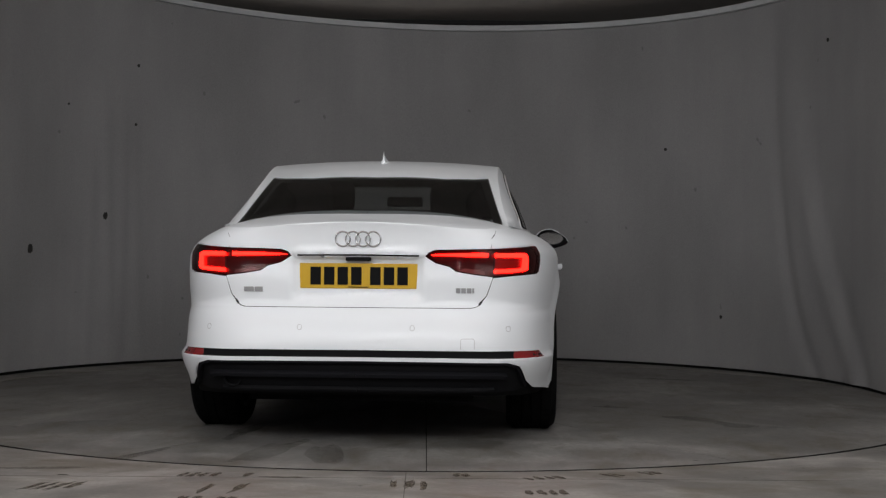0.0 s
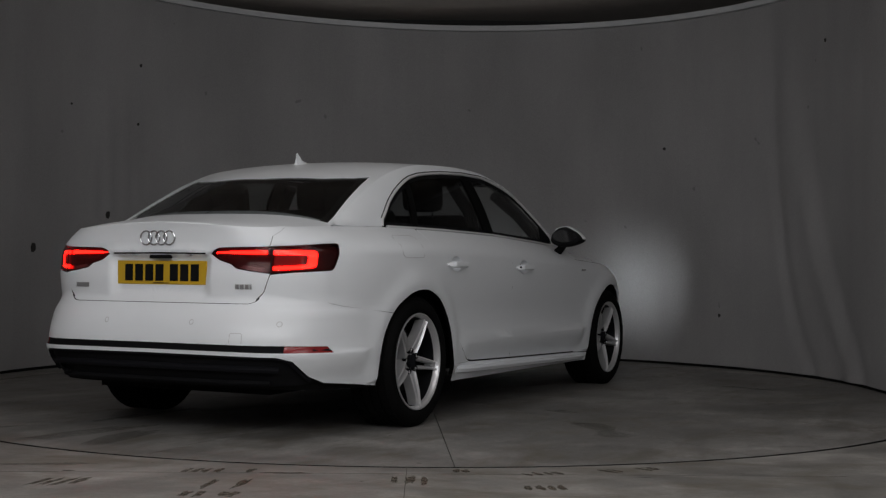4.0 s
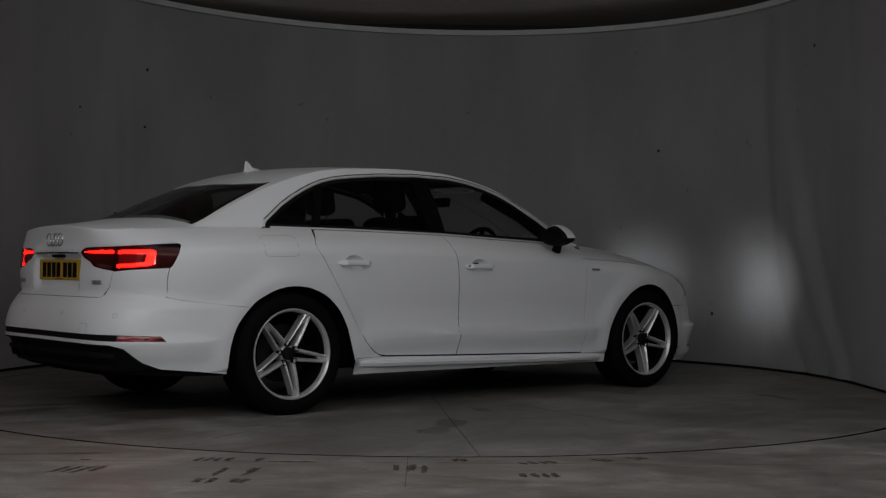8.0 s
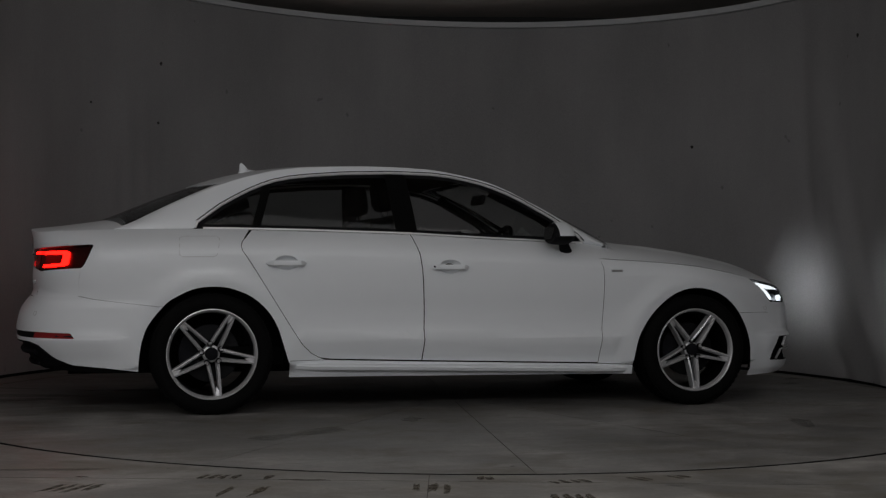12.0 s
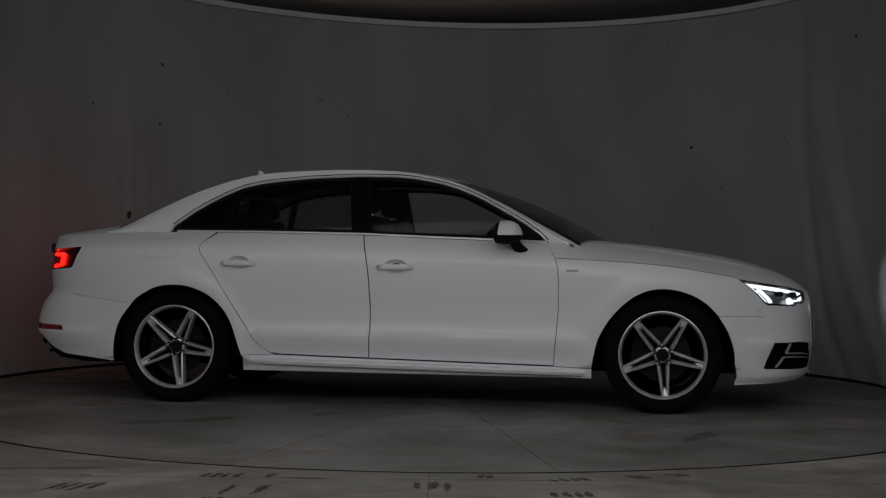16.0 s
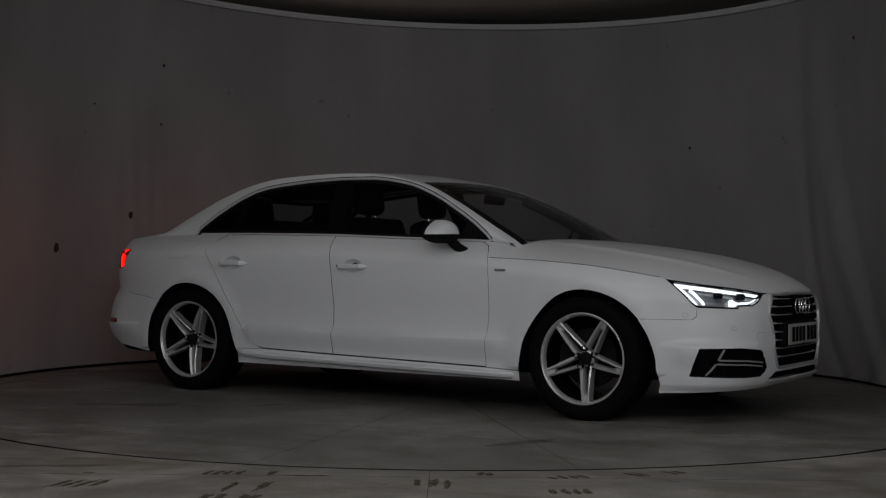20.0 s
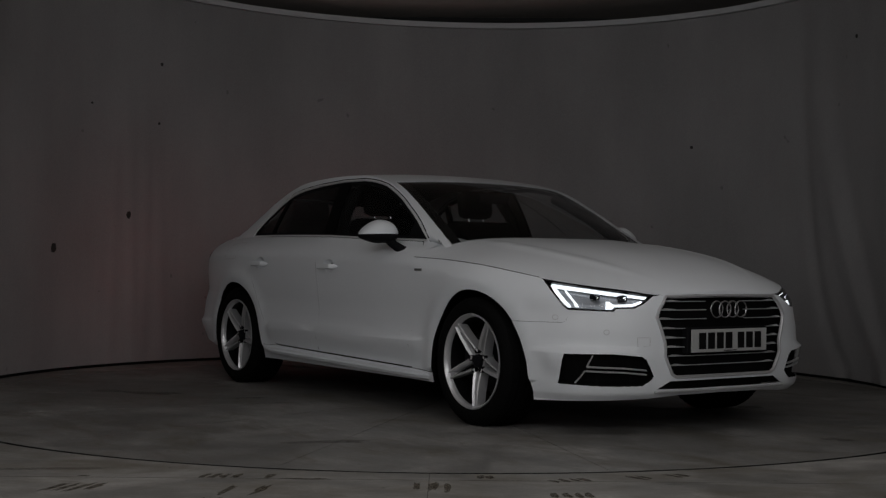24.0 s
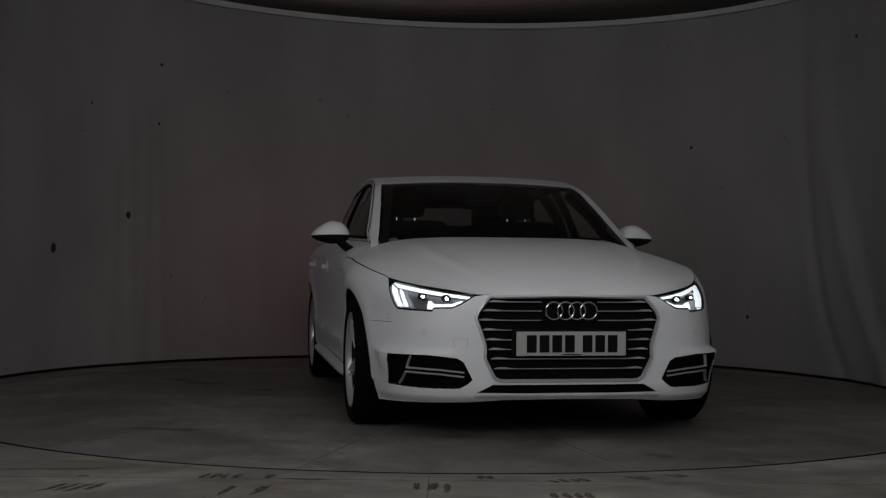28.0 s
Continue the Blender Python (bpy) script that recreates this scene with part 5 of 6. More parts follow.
def build_front():
    grille = new("grille")
    grille.parent = CAR
    grille["label"] = "black hexagonal grille with chrome slats and frame"
    half = [(-0.372, 0.668), (-0.425, 0.600), (-0.437, 0.57), (-0.352, 0.300), (-0.325, 0.284)]
    sheet("grille_backing", [(side, fy((0, 0.284), (-0.325, 0.284), (-0.352, 0.300), (-0.437, 0.57), (-0.425, 0.600), (-0.372, 0.668), (0, 0.672)))], MATTE_BLACK, grille, "black grille mesh", lift=-0.034, thick=0, both=True)
    frame_path = fy((-0.001, 0.672), (-0.372, 0.668), (-0.425, 0.602), (-0.437, 0.57), (-0.352, 0.298), (-0.325, 0.285), (-0.001, 0.285))
    ribbon("grille_frame", side, frame_path, 0.014, 0.011, SATIN, grille, "satin chrome grille frame", lift=-0.001, both=True)

    def half_width(z):
        pts = sorted(half, key=lambda p: p[1])
        if z >= 0.57:
            return 0.437 + (0.372 - 0.437) * max(0, (z - 0.575)) / (0.668 - 0.575)
        return 0.352 + (0.437 - 0.352) * (z - 0.30) / 0.27
    for z in (0.646, 0.605, 0.562, 0.517, 0.472, 0.428, 0.385, 0.340):
        hw = half_width(z) - 0.012
        short = 0.275 if 0.40 < z < 0.52 else 0.135 if z > 0.55 else 0.0
        bm = bmesh.new()
        for sgn in (-1, 1):
            rows = []
            if short and sgn == 1:
                bmesh.ops.recalc_face_normals(bm, faces=bm.faces)
                part("slat", bm, SLAT, grille, "chrome grille slat", 40)
                bm = bmesh.new()
            for k in range(17):
                y = -(short + (hw - short) * k / 16)
                p = side(s_at(1, min(y, -0.0005), z, True), z)
                tip = smooth01((hw + y) / 0.012)
                hh = 0.0016 + 0.0065 * tip * smooth01(((-y) - (hw - 0.10)) / 0.07) * smooth01((hw + y) / 0.02)
                rows.append([bm.verts.new((p.x - 0.010 + dx, sgn * y, z + dz)) for dx, dz in ((0.004, -0.002), (0.010, -0.0012), (0.010, 0.0012), (0.003, hh), (-0.004, hh), (-0.006, -0.003))])
            for a, b in zip(rows, rows[1:]):
                for i in range(6):
                    bm.faces.new((a[i], a[(i + 1) % 6], b[(i + 1) % 6], b[i]))
            bm.faces.new(rows[0]), bm.faces.new(rows[-1])
        bmesh.ops.recalc_face_normals(bm, faces=bm.faces)
        part("slat", bm, SLAT, grille, "chrome grille slat", 40)
    # flat panel behind the plate
    bm = bmesh.new()
    box(bm, 2.248, -0.275, 0.395, 2.287, 0.275, 0.52, 0.004)
    part("plate_holder", bm, BLACK, grille, "black plate holder")
    plate((2.298, 0.012 - 0.012, 0.456), 1, WHITE_PLATE, "white front number plate with dark characters", CAR)
    rings((2.290, 0.0, 0.606), 1, CAR, 0.0545, 0.0395)
    # lower intake
    sheet("lower_intake", [(side, fy((0, 0.224), (-0.2, 0.223), (-0.435, 0.226), (-0.36, 0.266), (0, 0.266)))], MATTE_BLACK, CAR, "black lower air intake", lift=-0.03, thick=0, both=True)
    ribbon("front_lip", side, fy((-0.001, 0.216), (-0.2, 0.216), (-0.44, 0.218)), 0.010, 0.012, SATIN, CAR, "satin silver front lip", lift=0.0, both=True)
    # side vents
    for skin in (side, flipped(side)):
        v = new("side_vent")
        v.parent = CAR
        v["label"] = "black bumper side vent with chrome blades"
        sheet("vent_backing", [(skin, VENT)], MATTE_BLACK, v, "black vent mesh", lift=-0.03, thick=0)
        walls_one("vent_wall", skin, VENT, -0.002, -0.032, MATTE_BLACK, v)
        for z0, z1 in ((0.338, 0.322), (0.318, 0.302)):
            ribbon("vent_blade", skin, fy((-0.742, z0 - 0.005), (-0.60, z0 - 0.009), (-0.49, z1 - 0.003)), 0.007, 0.010, SATIN, v, "chrome vent blade", lift=-0.014)
        ribbon("vent_upright", skin, fy((-0.728, 0.390), (-0.742, 0.333)), 0.008, 0.010, SATIN, v, "chrome vent upright", lift=-0.018)
        ribbon("vent_upright", skin, fy((-0.745, 0.312), (-0.768, 0.256)), 0.008, 0.010, SATIN, v, "chrome vent upright", lift=-0.018)
        for yy, zz in ((-0.66, 0.50), (-0.30, 0.0)):
            if zz:
                sensor(skin, s_at(1, yy, zz, True), zz)
        tow = fy((-0.535, 0.475), (-0.475, 0.475), (-0.475, 0.435), (-0.535, 0.435))
        if skin is side:
            ribbon("tow_cover", skin, tow, 0.003, 0.0008, SEAM, CAR, "faint seam of the tow-eye cover", closed=True)
        sensor(skin, s_at(0, 1.93, 0.555, True), 0.566)


def walls_one(name, skin, loop, lift0, lift1, mat, parent):
    bm = bmesh.new()
    pts = []
    for i, p in enumerate(loop):
        q = loop[(i + 1) % len(loop)]
        k = max(1, int(math.dist(p, q) / 0.03))
        pts += [(p[0] + (q[0] - p[0]) * j / k, p[1] + (q[1] - p[1]) * j / k) for j in range(k)]
    a, b = [], []
    for p in pts:
        c, n = skin(*p), normal_at(skin, *p)
        for row, l in ((a, lift0), (b, lift1)):
            row.append(bm.verts.new(c + n * l))
    for i in range(len(a)):
        j = (i + 1) % len(a)
        bm.faces.new((a[i], a[j], b[j], b[i]))
    return link(name, bm, mat, parent, "", 40)


def sensor(skin, s, z):
    """A round parking sensor, flush in the bumper with a fine dark ring."""
    loop = oval(s, z, 0.0115, 0.0115, 16)
    ribbon("sensor_ring", skin, loop, 0.0028, 0.0008, SEAM, CAR, "fine dark ring of a parking sensor", closed=True, step=0.01)


SEAM = plain("fine grey seam", (0.56, 0.56, 0.57), 0.7)


def build_rear():
    strip = ry((0, 0.4445), (-0.4, 0.4435), (-0.70, 0.4405)) + fx((-2.14, 0.4365), (-2.119, 0.409)) + ry((-0.70, 0.4095), (-0.4, 0.4125), (0, 0.4135))
    sheet("bumper_strip", [(side, strip)], BLACK, CAR, "black bumper strip", lift=-0.004, thick=0.012, both=True)
    diff = ry((0, 0.396), (-0.4, 0.394), (-0.66, 0.389), (-0.713, 0.371), (-0.743, 0.30), (-0.772, 0.269)) + fx((-2.09, 0.279)) + ry((-0.70, 0.245), (-0.5, 0.235), (0, 0.232))
    sheet("diffuser", [(side, diff)], BLACK, CAR, "black textured rear diffuser", lift=-0.022, thick=0.02, both=True)
    ribbon("diffuser_rim", side, ry((-0.001, 0.392), (-0.4, 0.390), (-0.655, 0.384), (-0.703, 0.369), (-0.732, 0.300), (-0.745, 0.275)), 0.016, 0.018, DARK_GREY, CAR, "dark grey diffuser rim", lift=-0.020, both=True)
    blade = ry((-0.001, 0.330), (-0.40, 0.330), (-0.62, 0.326), (-0.655, 0.322))
    ribbon("diffuser_blade", side, blade, 0.026, 0.016, DARK_GREY, CAR, "dark blue-grey diffuser blade", lift=-0.016, both=True)
    ribbon("diffuser_blade", side, ry((-0.001, 0.262), (-0.45, 0.262), (-0.60, 0.262)), 0.02, 0.012, BLACK, CAR, "black lower diffuser blade", lift=-0.014, both=True)
    bm = bmesh.new()
    lathe(bm, [(0.036, -0.01), (0.040, -0.012), (0.042, 0.0), (0.042, 0.16), (0.036, 0.16), (0.036, -0.01)], 28, Matrix.Translation((-2.335, 0.55, 0.318)) @ pose(0, 0, 0, 0, 0, -90))
    bmesh.ops.recalc_face_normals(bm, faces=bm.faces)
    part("exhaust_tip", bm, BLACK, CAR, "black exhaust tip", 35)
    plate((-2.322, 0.0, 0.764), -1, YELLOW_PLATE, "yellow rear number plate with dark characters", CAR)
    rings((-2.352, 0.0, 0.926), -1, CAR, 0.0445, 0.0322)
    # dark strip painting the lid's shadow line, and the handle, over the plate
    ribbon("lid_shadow", side, ry((-0.001, 0.836), (-0.268, 0.834)), 0.007, 0.004, MATTE_BLACK, CAR, "dark strip for the shadow line above the rear plate", lift=-0.003, both=True)
    bm = bmesh.new()
    box(bm, -2.345, -0.055, 0.830, -2.31, 0.055, 0.847, 0.004)
    part("boot_handle", bm, BLACK, CAR, "black boot release grip")
    # lettering badges as plain bars
    for y0, widths in ((0.505, (0.044, 0.036)), (-0.43, (0.02, 0.02, 0.02, 0.008))):
        y = y0
        for wd in widths:
            zz = 0.703
            bm = bmesh.new()
            p = side(s_at(1, -abs(y - wd / 2), zz, False), zz)
            box(bm, p.x - 0.004, y - wd, zz - 0.011, p.x + 0.004, y, zz + 0.011, 0.001)
            part("badge_bar", bm, SEAM_CHROME, CAR, "small dark chrome badge letter bar")
            y -= wd + 0.004
    for yy, zz in ((-0.245, 0.541), (-0.66, 0.538)):
        for skin in (side, flipped(side)):
            sensor(skin, s_at(1, yy, zz, False), zz)
    tow = ry((-0.455, 0.452), (-0.455, 0.489), (-0.462, 0.496), (-0.507, 0.496), (-0.514, 0.489), (-0.514, 0.452))
    ribbon("tow_cover", side, tow, 0.003, 0.0008, SEAM, CAR, "faint seam of the tow-eye cover")


SEAM_CHROME = plain("dark chrome lettering", (0.42, 0.42, 0.425), 0.3, 0.8)


def build_flank():
    for skin, sgn in ((side, 1), (flipped(side), -1)):
        for name, (cx, cz), cup in (("front_handle", (-0.098, 0.802), FRONT_CUP), ("rear_handle", (-1.019, 0.816), REAR_CUP)):
            # cup behind the handle
            bm = bmesh.new()
            rows = []
            for q, deep in ((1.0, 0.0), (0.86, 0.016), (0.5, 0.030), (0.08, 0.033)):
                row = []
                for a, b in cup:
                    mx, mz = sum(p[0] for p in cup) / len(cup), sum(p[1] for p in cup) / len(cup)
                    aa, bb = mx + (a - mx) * q, mz + (b - mz) * q
                    row.append(bm.verts.new(skin(aa, bb) - normal_at(skin, aa, bb) * deep))
                rows.append(row)
            for r0, r1 in zip(rows, rows[1:]):
                for i in range(len(r0)):
                    j = (i + 1) % len(r0)
                    bm.faces.new((r0[i], r0[j], r1[j], r1[i]))
            bm.faces.new(rows[-1])
            bmesh.ops.recalc_face_normals(bm, faces=bm.faces)
            part("handle_cup", bm, PAINT, CAR, "white recess behind the handle", 50)
            bm = bmesh.new()
            rows = []
            for k in range(13):
                t = k / 12
                x = cx - 0.112 + 0.224 * t
                e = smooth01(min(t, 1 - t) / 0.12 + 0.25)
                p = side(x, cz)
                out = 0.036 * smooth01(min(t, 1 - t) / 0.16) + 0.004
                h = 0.0155 * e
                z = cz - 0.003 + 0.006 * math.sin(math.pi * t) * 0
                rows.append([bm.verts.new((x, sgn * (p.y - o), z + d)) for o, d in ((out - 0.016, h * 0.75), (out - 0.003, h), (out, h * 0.35), (out - 0.002, -h * 0.6), (out - 0.012, -h))])
            for a, b in zip(rows, rows[1:]):
                for i in range(5):
                    bm.faces.new((a[i], a[(i + 1) % 5], b[(i + 1) % 5], b[i]))
            bm.faces.new(rows[0]), bm.faces.new(rows[-1])
            bmesh.ops.recalc_face_normals(bm, faces=bm.faces)
            h = part("door_handle", bm, PAINT, CAR, "white body-coloured door handle", 40)
            if name == "front_handle":
                bm = bmesh.new()
                p = side(-0.192, 0.802)
                lathe(bm, [(0.0, -0.006), (0.005, -0.006), (0.006, 0.01)], 14, Matrix.Translation((-0.192, sgn * (p.y - 0.037 * 0.55), 0.802)) @ pose(0, 0, 0, 0, 0, 0 if sgn > 0 else 180))
                part("key_lock", bm, BLACK, CAR, "small dark key lock")
        # badge on the wing
        p = side(0.905, 0.787)
        bm = bmesh.new()
        box(bm, 0.872, sgn * p.y - 0.003, 0.780, 0.940, sgn * p.y + 0.003, 0.793, 0.001)
        part("wing_badge", bm, SEAM_CHROME, CAR, "small dark chrome wing badge bar")
        # mirror
        mir = new("door_mirror")
        mir.parent = CAR
        mir["label"] = "white door mirror with black base"
        if sgn < 0:
            mir.location = (-0.03, -0.05, 0)
        c = Vector((0.535, -0.948, 0.976))
        for nm, mat, lo, hi, lab in (("mirror_cap", PAINT, 0.10, 1.0, "white mirror cap"), ("mirror_housing", BLACK, -1.0, 1.0, "black mirror housing")):
            bm = bmesh.new()
            n, m = 28, 12
            rows = []
            a0, a1 = math.asin(lo), math.asin(hi)
            for j in range(m + 1):
                la = a0 + (a1 - a0) * j / m
                row = []
                for i in range(n):
                    a = 2 * math.pi * i / n
                    cl = math.cos(la) ** 0.75
                    ca, sa = math.cos(a), math.sin(a)
                    k = (abs(ca) ** 3 + abs(sa) ** 3) ** (-1 / 3)
                    x = 0.094 * k * ca * cl
                    y = 0.110 * k * sa * cl
                    z = (0.088 if la > 0 else 0.044) * math.sin(la)
                    taper = 1 - 0.46 * max(0, -y / 0.11)
                    if nm == "mirror_housing":
                        x, y, z = x * 0.975, y * 0.98, z * (0.955 if z > 0 else 1.0)
                    # cap ends early: the mirror's shaded rear shows as black housing
                    x = max(x, -0.030 if nm == "mirror_cap" else -0.058) if x < 0 else x * (1.0 - 0.25 * max(0, -y / 0.11))
                    z *= taper
                    row.append(bm.verts.new((c.x + x + 0.03 * y, sgn * (c.y + y), c.z + z)))
                rows.append(row)
            for r0, r1 in zip(rows, rows[1:]):
                for i in range(n):
                    j = (i + 1) % n
                    bm.faces.new((r0[i], r0[j], r1[j], r1[i]))
            bm.faces.new(rows[0]), bm.faces.new(rows[-1])
            bmesh.ops.remove_doubles(bm, verts=bm.verts, dist=0.0005)
            bmesh.ops.recalc_face_normals(bm, faces=bm.faces)
            part(nm, bm, mat, mir, lab, 45)
        bm = bmesh.new()
        rows = []
        for t in range(6):
            q = t / 5
            ctr = Vector((0.575 + 0.055 * q, -0.905 + 0.085 * q, 0.955 - 0.075 * q * (1.3 - q * 0.4)))
            hx, hz = 0.030 + 0.012 * q, 0.018 + 0.004 * q
            rows.append([bm.verts.new((ctr.x + hx * math.cos(2 * math.pi * i / 10), sgn * (ctr.y + 0.014 * math.sin(2 * math.pi * i / 10)), ctr.z + hz * math.sin(2 * math.pi * i / 10))) for i in range(10)])
        for a, b in zip(rows, rows[1:]):
            for i in range(10):
                bm.faces.new((a[i], a[(i + 1) % 10], b[(i + 1) % 10], b[i]))
        bm.faces.new(rows[0]), bm.faces.new(rows[-1])
        bmesh.ops.recalc_face_normals(bm, faces=bm.faces)
        part("mirror_arm", bm, BLACK, mir, "black mirror arm", 40)
        # dark reflection is put into the glass colour; the tilt keeps lamps out
        bm = bmesh.new()
        got = bmesh.ops.create_circle(bm, cap_ends=True, segments=24, radius=1)["verts"]
        bmesh.ops.transform(bm, matrix=Matrix.Translation((0.4725, sgn * -0.943, 1.0)) @ pose(0, 0, 0, 0, -82, 0) @ Matrix.Diagonal((0.040, 0.080, 1, 1)), verts=got)
        bmesh.ops.solidify(bm, geom=bm.faces[:], thickness=0.004)
        part("mirror_glass", bm, GLOSS_BLACK, mir, "mirror glass with a dark reflection in its colour")
    flap = fx((-1.582, 0.946), (-1.56, 0.954), (-1.39, 0.957), (-1.372, 0.945), (-1.388, 0.858), (-1.405, 0.846), (-1.57, 0.844), (-1.588, 0.858))
    ribbon("fuel_flap", side, flap, 0.003, 0.0008, SEAM, CAR, "seam of the rounded fuel flap", lift=0.0012, closed=True)
    # roof antenna
    bm = bmesh.new()
    rows = []
    for x, h, w in ((-1.05, 0.0, 0.014), (-1.08, 0.013, 0.024), (-1.12, 0.024, 0.030), (-1.142, 0.054, 0.012), (-1.160, 0.068, 0.006), (-1.170, 0.064, 0.006), (-1.174, 0.022, 0.020), (-1.182, 0.0, 0.028)):
        base = dome(x) - 0.003
        rows.append([bm.verts.new((x, y, base + z)) for y, z in ((-w, 0), (-w * 0.4, h * 0.6), (0, h), (w * 0.4, h * 0.6), (w, 0))])
    for a, b in zip(rows, rows[1:]):
        for i in range(4):
            bm.faces.new((a[i], a[i + 1], b[i + 1], b[i]))
    bmesh.ops.recalc_face_normals(bm, faces=bm.faces)
    part("roof_antenna", bm, PAINT, CAR, "white shark-fin roof antenna", 50)


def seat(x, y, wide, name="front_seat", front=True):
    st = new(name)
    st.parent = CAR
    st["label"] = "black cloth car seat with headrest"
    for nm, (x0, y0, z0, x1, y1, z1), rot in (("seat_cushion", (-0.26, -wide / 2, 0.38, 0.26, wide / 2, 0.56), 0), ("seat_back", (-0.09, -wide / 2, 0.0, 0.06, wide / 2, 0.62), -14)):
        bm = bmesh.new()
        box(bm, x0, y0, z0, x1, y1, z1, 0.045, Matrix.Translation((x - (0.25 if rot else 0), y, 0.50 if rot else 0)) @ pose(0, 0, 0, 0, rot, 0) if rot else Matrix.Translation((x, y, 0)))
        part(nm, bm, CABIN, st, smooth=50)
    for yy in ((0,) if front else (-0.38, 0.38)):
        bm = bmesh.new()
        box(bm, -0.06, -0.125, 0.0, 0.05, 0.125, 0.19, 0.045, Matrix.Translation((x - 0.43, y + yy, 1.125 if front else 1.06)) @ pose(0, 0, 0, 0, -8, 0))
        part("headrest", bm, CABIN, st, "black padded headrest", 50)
        for d in (-0.06, 0.06):
            bm = bmesh.new()
            tube(bm, [Vector((x - 0.43, y + yy + d, 1.04)), Vector((x - 0.435, y + yy + d, 1.16))], 0.007)
            part("headrest_post", bm, CHROME, st, "chrome headrest post", 40)


def build_cabin():
    seat(0.08, -0.37, 0.52)
    seat(0.08, 0.37, 0.52)
    seat(-0.82, 0.0, 1.26, "rear_seat", False)
    bm = bmesh.new()
    rows = []
    for k in range(9):
        y = -0.70 + 1.4 * k / 8
        rows.append([bm.verts.new((x, y, z)) for x, z in ((0.95, 0.90), (0.72, 0.955), (0.50, 0.94), (0.42, 0.86), (0.45, 0.55))])
    for a, b in zip(rows, rows[1:]):
        for i in range(4):
            bm.faces.new((a[i], a[i + 1], b[i + 1], b[i]))
    bmesh.ops.recalc_face_normals(bm, faces=bm.faces)
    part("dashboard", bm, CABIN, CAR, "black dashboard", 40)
    bm = bmesh.new()
    R, r, n, m = 0.182, 0.015, 36, 8
    mt = Matrix.Translation((0.34, -0.37, 0.88)) @ pose(0, 0, 0, 0, -65, 0)
    rows = []
    for i in range(n):
        a = 2 * math.pi * i / n
        rows.append([bm.verts.new(mt @ Vector(((R + r * math.cos(b)) * math.cos(a), (R + r * math.cos(b)) * math.sin(a), r * math.sin(b)))) for b in [2 * math.pi * j / m for j in range(m)]])
    for i in range(n):
        a, b = rows[i], rows[(i + 1) % n]
        for j in range(m):
            bm.faces.new((a[j], a[(j + 1) % m], b[(j + 1) % m], b[j]))
    box(bm, -0.17, -0.018, -0.006, 0.17, 0.018, 0.006, m=mt)
    box(bm, -0.06, -0.07, -0.02, 0.06, 0.07, 0.012, m=mt)
    bmesh.ops.recalc_face_normals(bm, faces=bm.faces)
    part("steering_wheel", bm, CABIN, CAR, "black steering wheel", 40)
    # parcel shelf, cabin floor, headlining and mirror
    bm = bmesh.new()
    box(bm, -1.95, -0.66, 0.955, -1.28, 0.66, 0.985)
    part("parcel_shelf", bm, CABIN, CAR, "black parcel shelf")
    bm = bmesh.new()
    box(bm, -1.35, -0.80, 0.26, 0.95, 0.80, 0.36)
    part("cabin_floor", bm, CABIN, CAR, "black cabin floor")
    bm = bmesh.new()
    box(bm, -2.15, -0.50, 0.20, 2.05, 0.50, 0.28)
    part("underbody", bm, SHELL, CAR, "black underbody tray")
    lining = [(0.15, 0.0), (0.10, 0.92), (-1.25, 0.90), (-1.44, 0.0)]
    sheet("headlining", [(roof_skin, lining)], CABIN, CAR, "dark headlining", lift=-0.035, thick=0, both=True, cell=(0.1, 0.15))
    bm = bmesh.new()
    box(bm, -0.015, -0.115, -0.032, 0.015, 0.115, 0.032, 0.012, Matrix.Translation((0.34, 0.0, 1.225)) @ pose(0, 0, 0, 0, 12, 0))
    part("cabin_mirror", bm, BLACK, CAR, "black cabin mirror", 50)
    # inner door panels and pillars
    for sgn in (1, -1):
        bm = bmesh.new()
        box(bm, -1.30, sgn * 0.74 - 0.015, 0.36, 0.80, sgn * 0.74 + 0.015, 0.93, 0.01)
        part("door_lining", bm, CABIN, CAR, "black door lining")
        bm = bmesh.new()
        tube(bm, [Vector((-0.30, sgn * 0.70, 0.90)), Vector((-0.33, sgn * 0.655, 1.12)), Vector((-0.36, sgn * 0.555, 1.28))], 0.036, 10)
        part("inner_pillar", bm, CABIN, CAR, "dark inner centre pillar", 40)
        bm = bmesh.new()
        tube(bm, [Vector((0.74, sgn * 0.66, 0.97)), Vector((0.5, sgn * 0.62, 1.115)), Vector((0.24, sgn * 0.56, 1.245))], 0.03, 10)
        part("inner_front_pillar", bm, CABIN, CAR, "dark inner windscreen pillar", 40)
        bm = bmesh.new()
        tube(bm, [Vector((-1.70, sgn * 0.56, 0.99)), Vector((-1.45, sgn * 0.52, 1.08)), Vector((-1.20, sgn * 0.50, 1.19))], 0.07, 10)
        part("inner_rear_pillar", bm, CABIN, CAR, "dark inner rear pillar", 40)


build_wheels()
build_lamps()
build_front()
build_rear()
build_flank()
build_cabin()


# ---------------------------------------------------------------- motion
PARKED = pose(-0.116, 0.160, 0, 0, 0, -0.65)
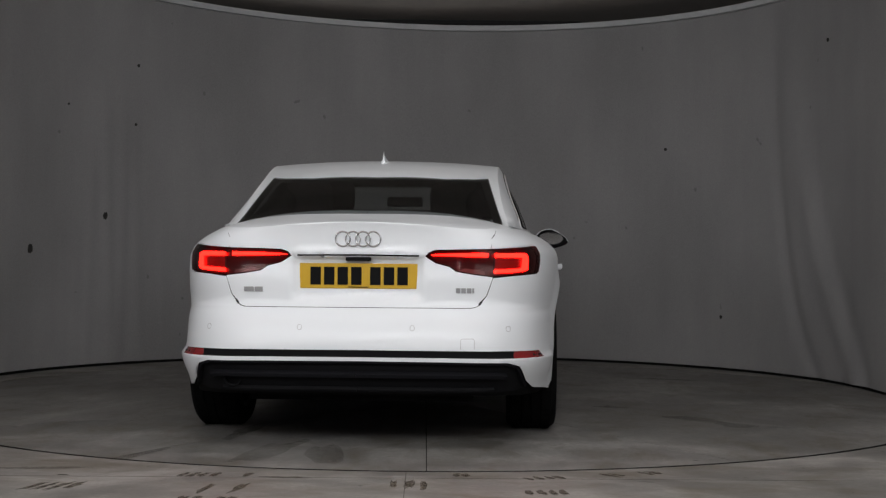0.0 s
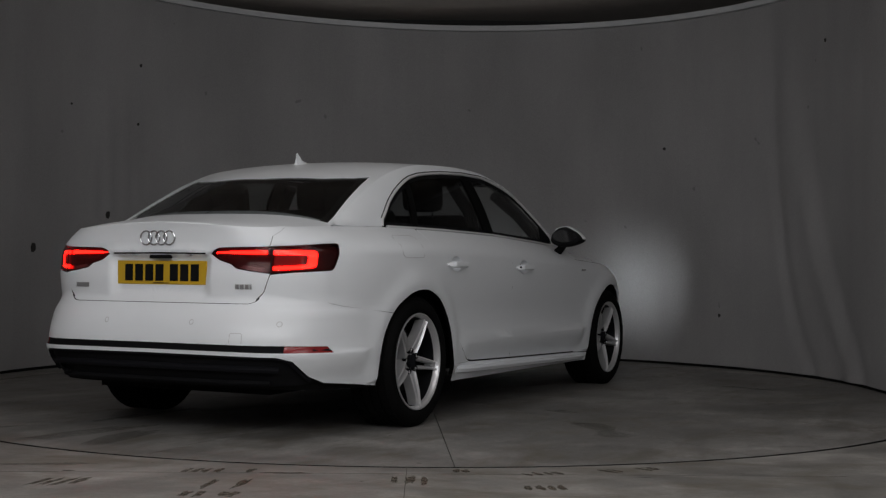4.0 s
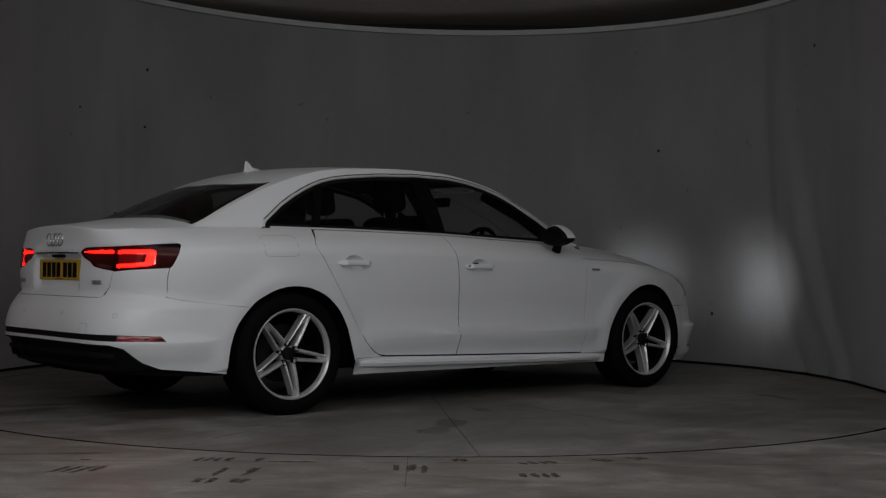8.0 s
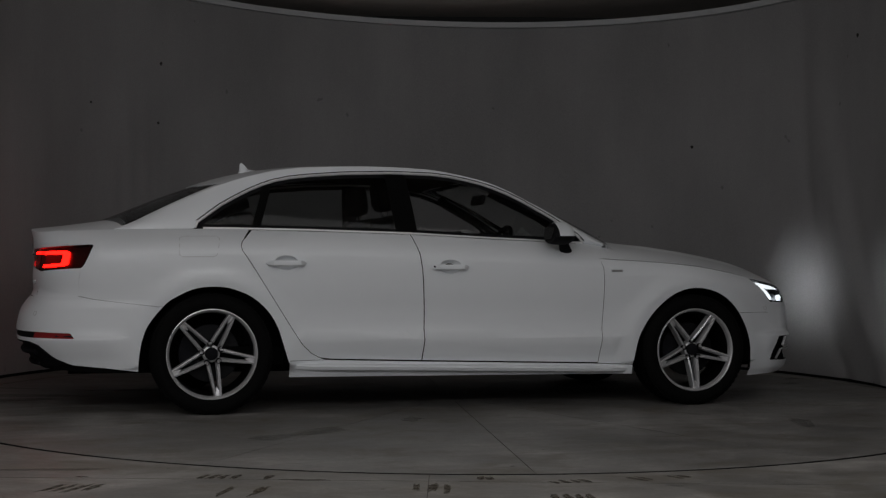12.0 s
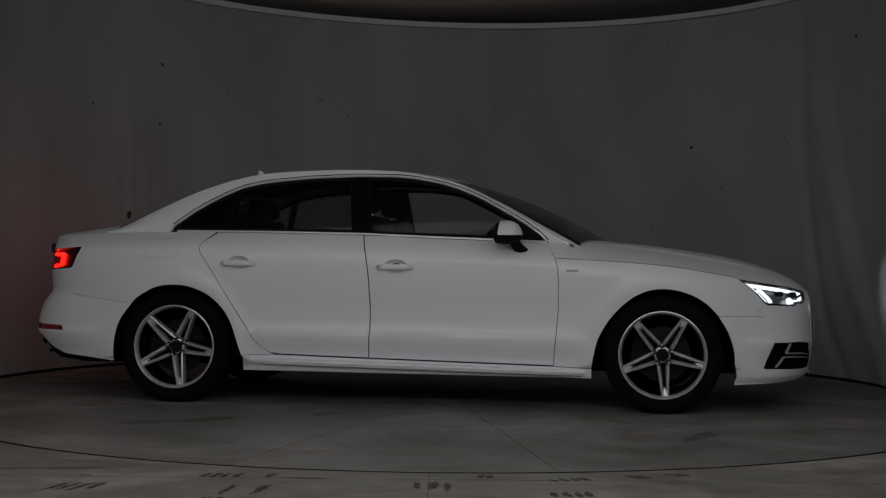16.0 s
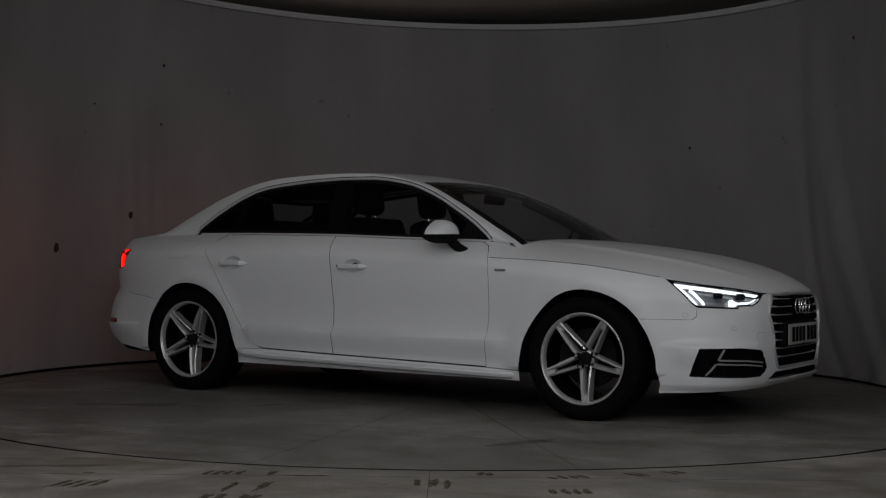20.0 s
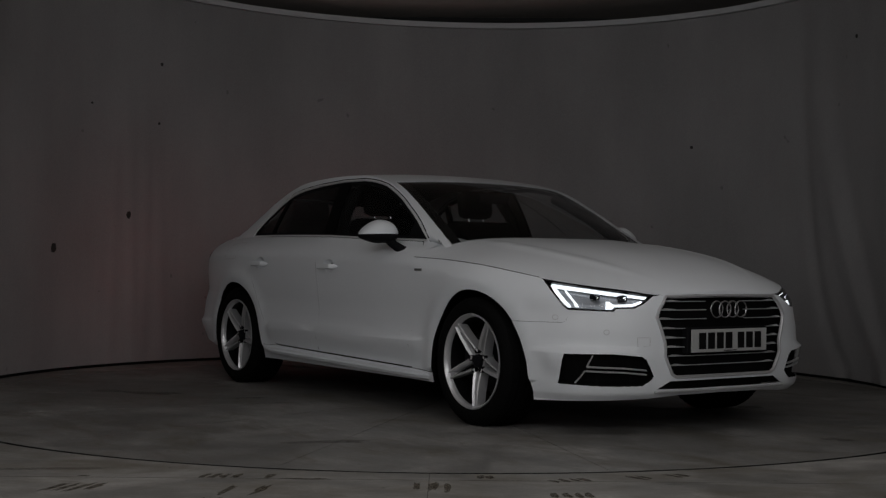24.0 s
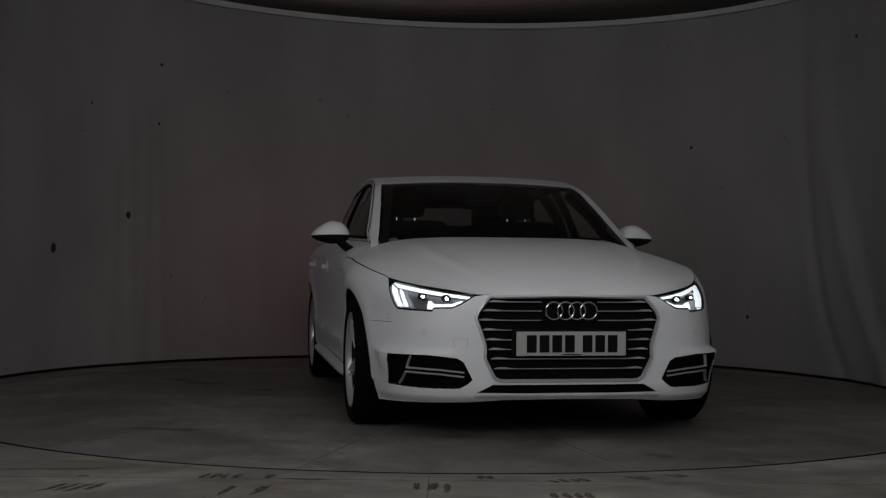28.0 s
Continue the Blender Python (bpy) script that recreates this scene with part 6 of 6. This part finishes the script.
TURN_ROWS = [
    (0, 87.29), (1, 81.44), (2, 75.49), (3, 69.54), (3.5, 66.62),
    (5.5, 54.80), (6, 51.82), (7, 45.99), (8, 40.12), (9, 34.23),
    (10, 28.13), (11, 22.30), (12, 16.54), (12.5, 13.64), (14.5, 1.86),
    (15, -1.24), (16, -7.36), (17, -13.36), (18, -19.36), (19, -25.32),
    (20, -31.33), (21, -37.26), (21.5, -40.23), (23.5, -51.82), (24, -54.76),
    (25, -60.70), (26, -66.66), (27, -72.71), (28, -78.73),
]


def motions():
    walk(CAR, [(t, pose(0, 0, 0, 0, 0, a) @ PARKED) for t, a in TURN_ROWS])
    walk(TURNTABLE, [(t, pose(0, 0, 0, 0, 0, a)) for t, a in TURN_ROWS])


motions()
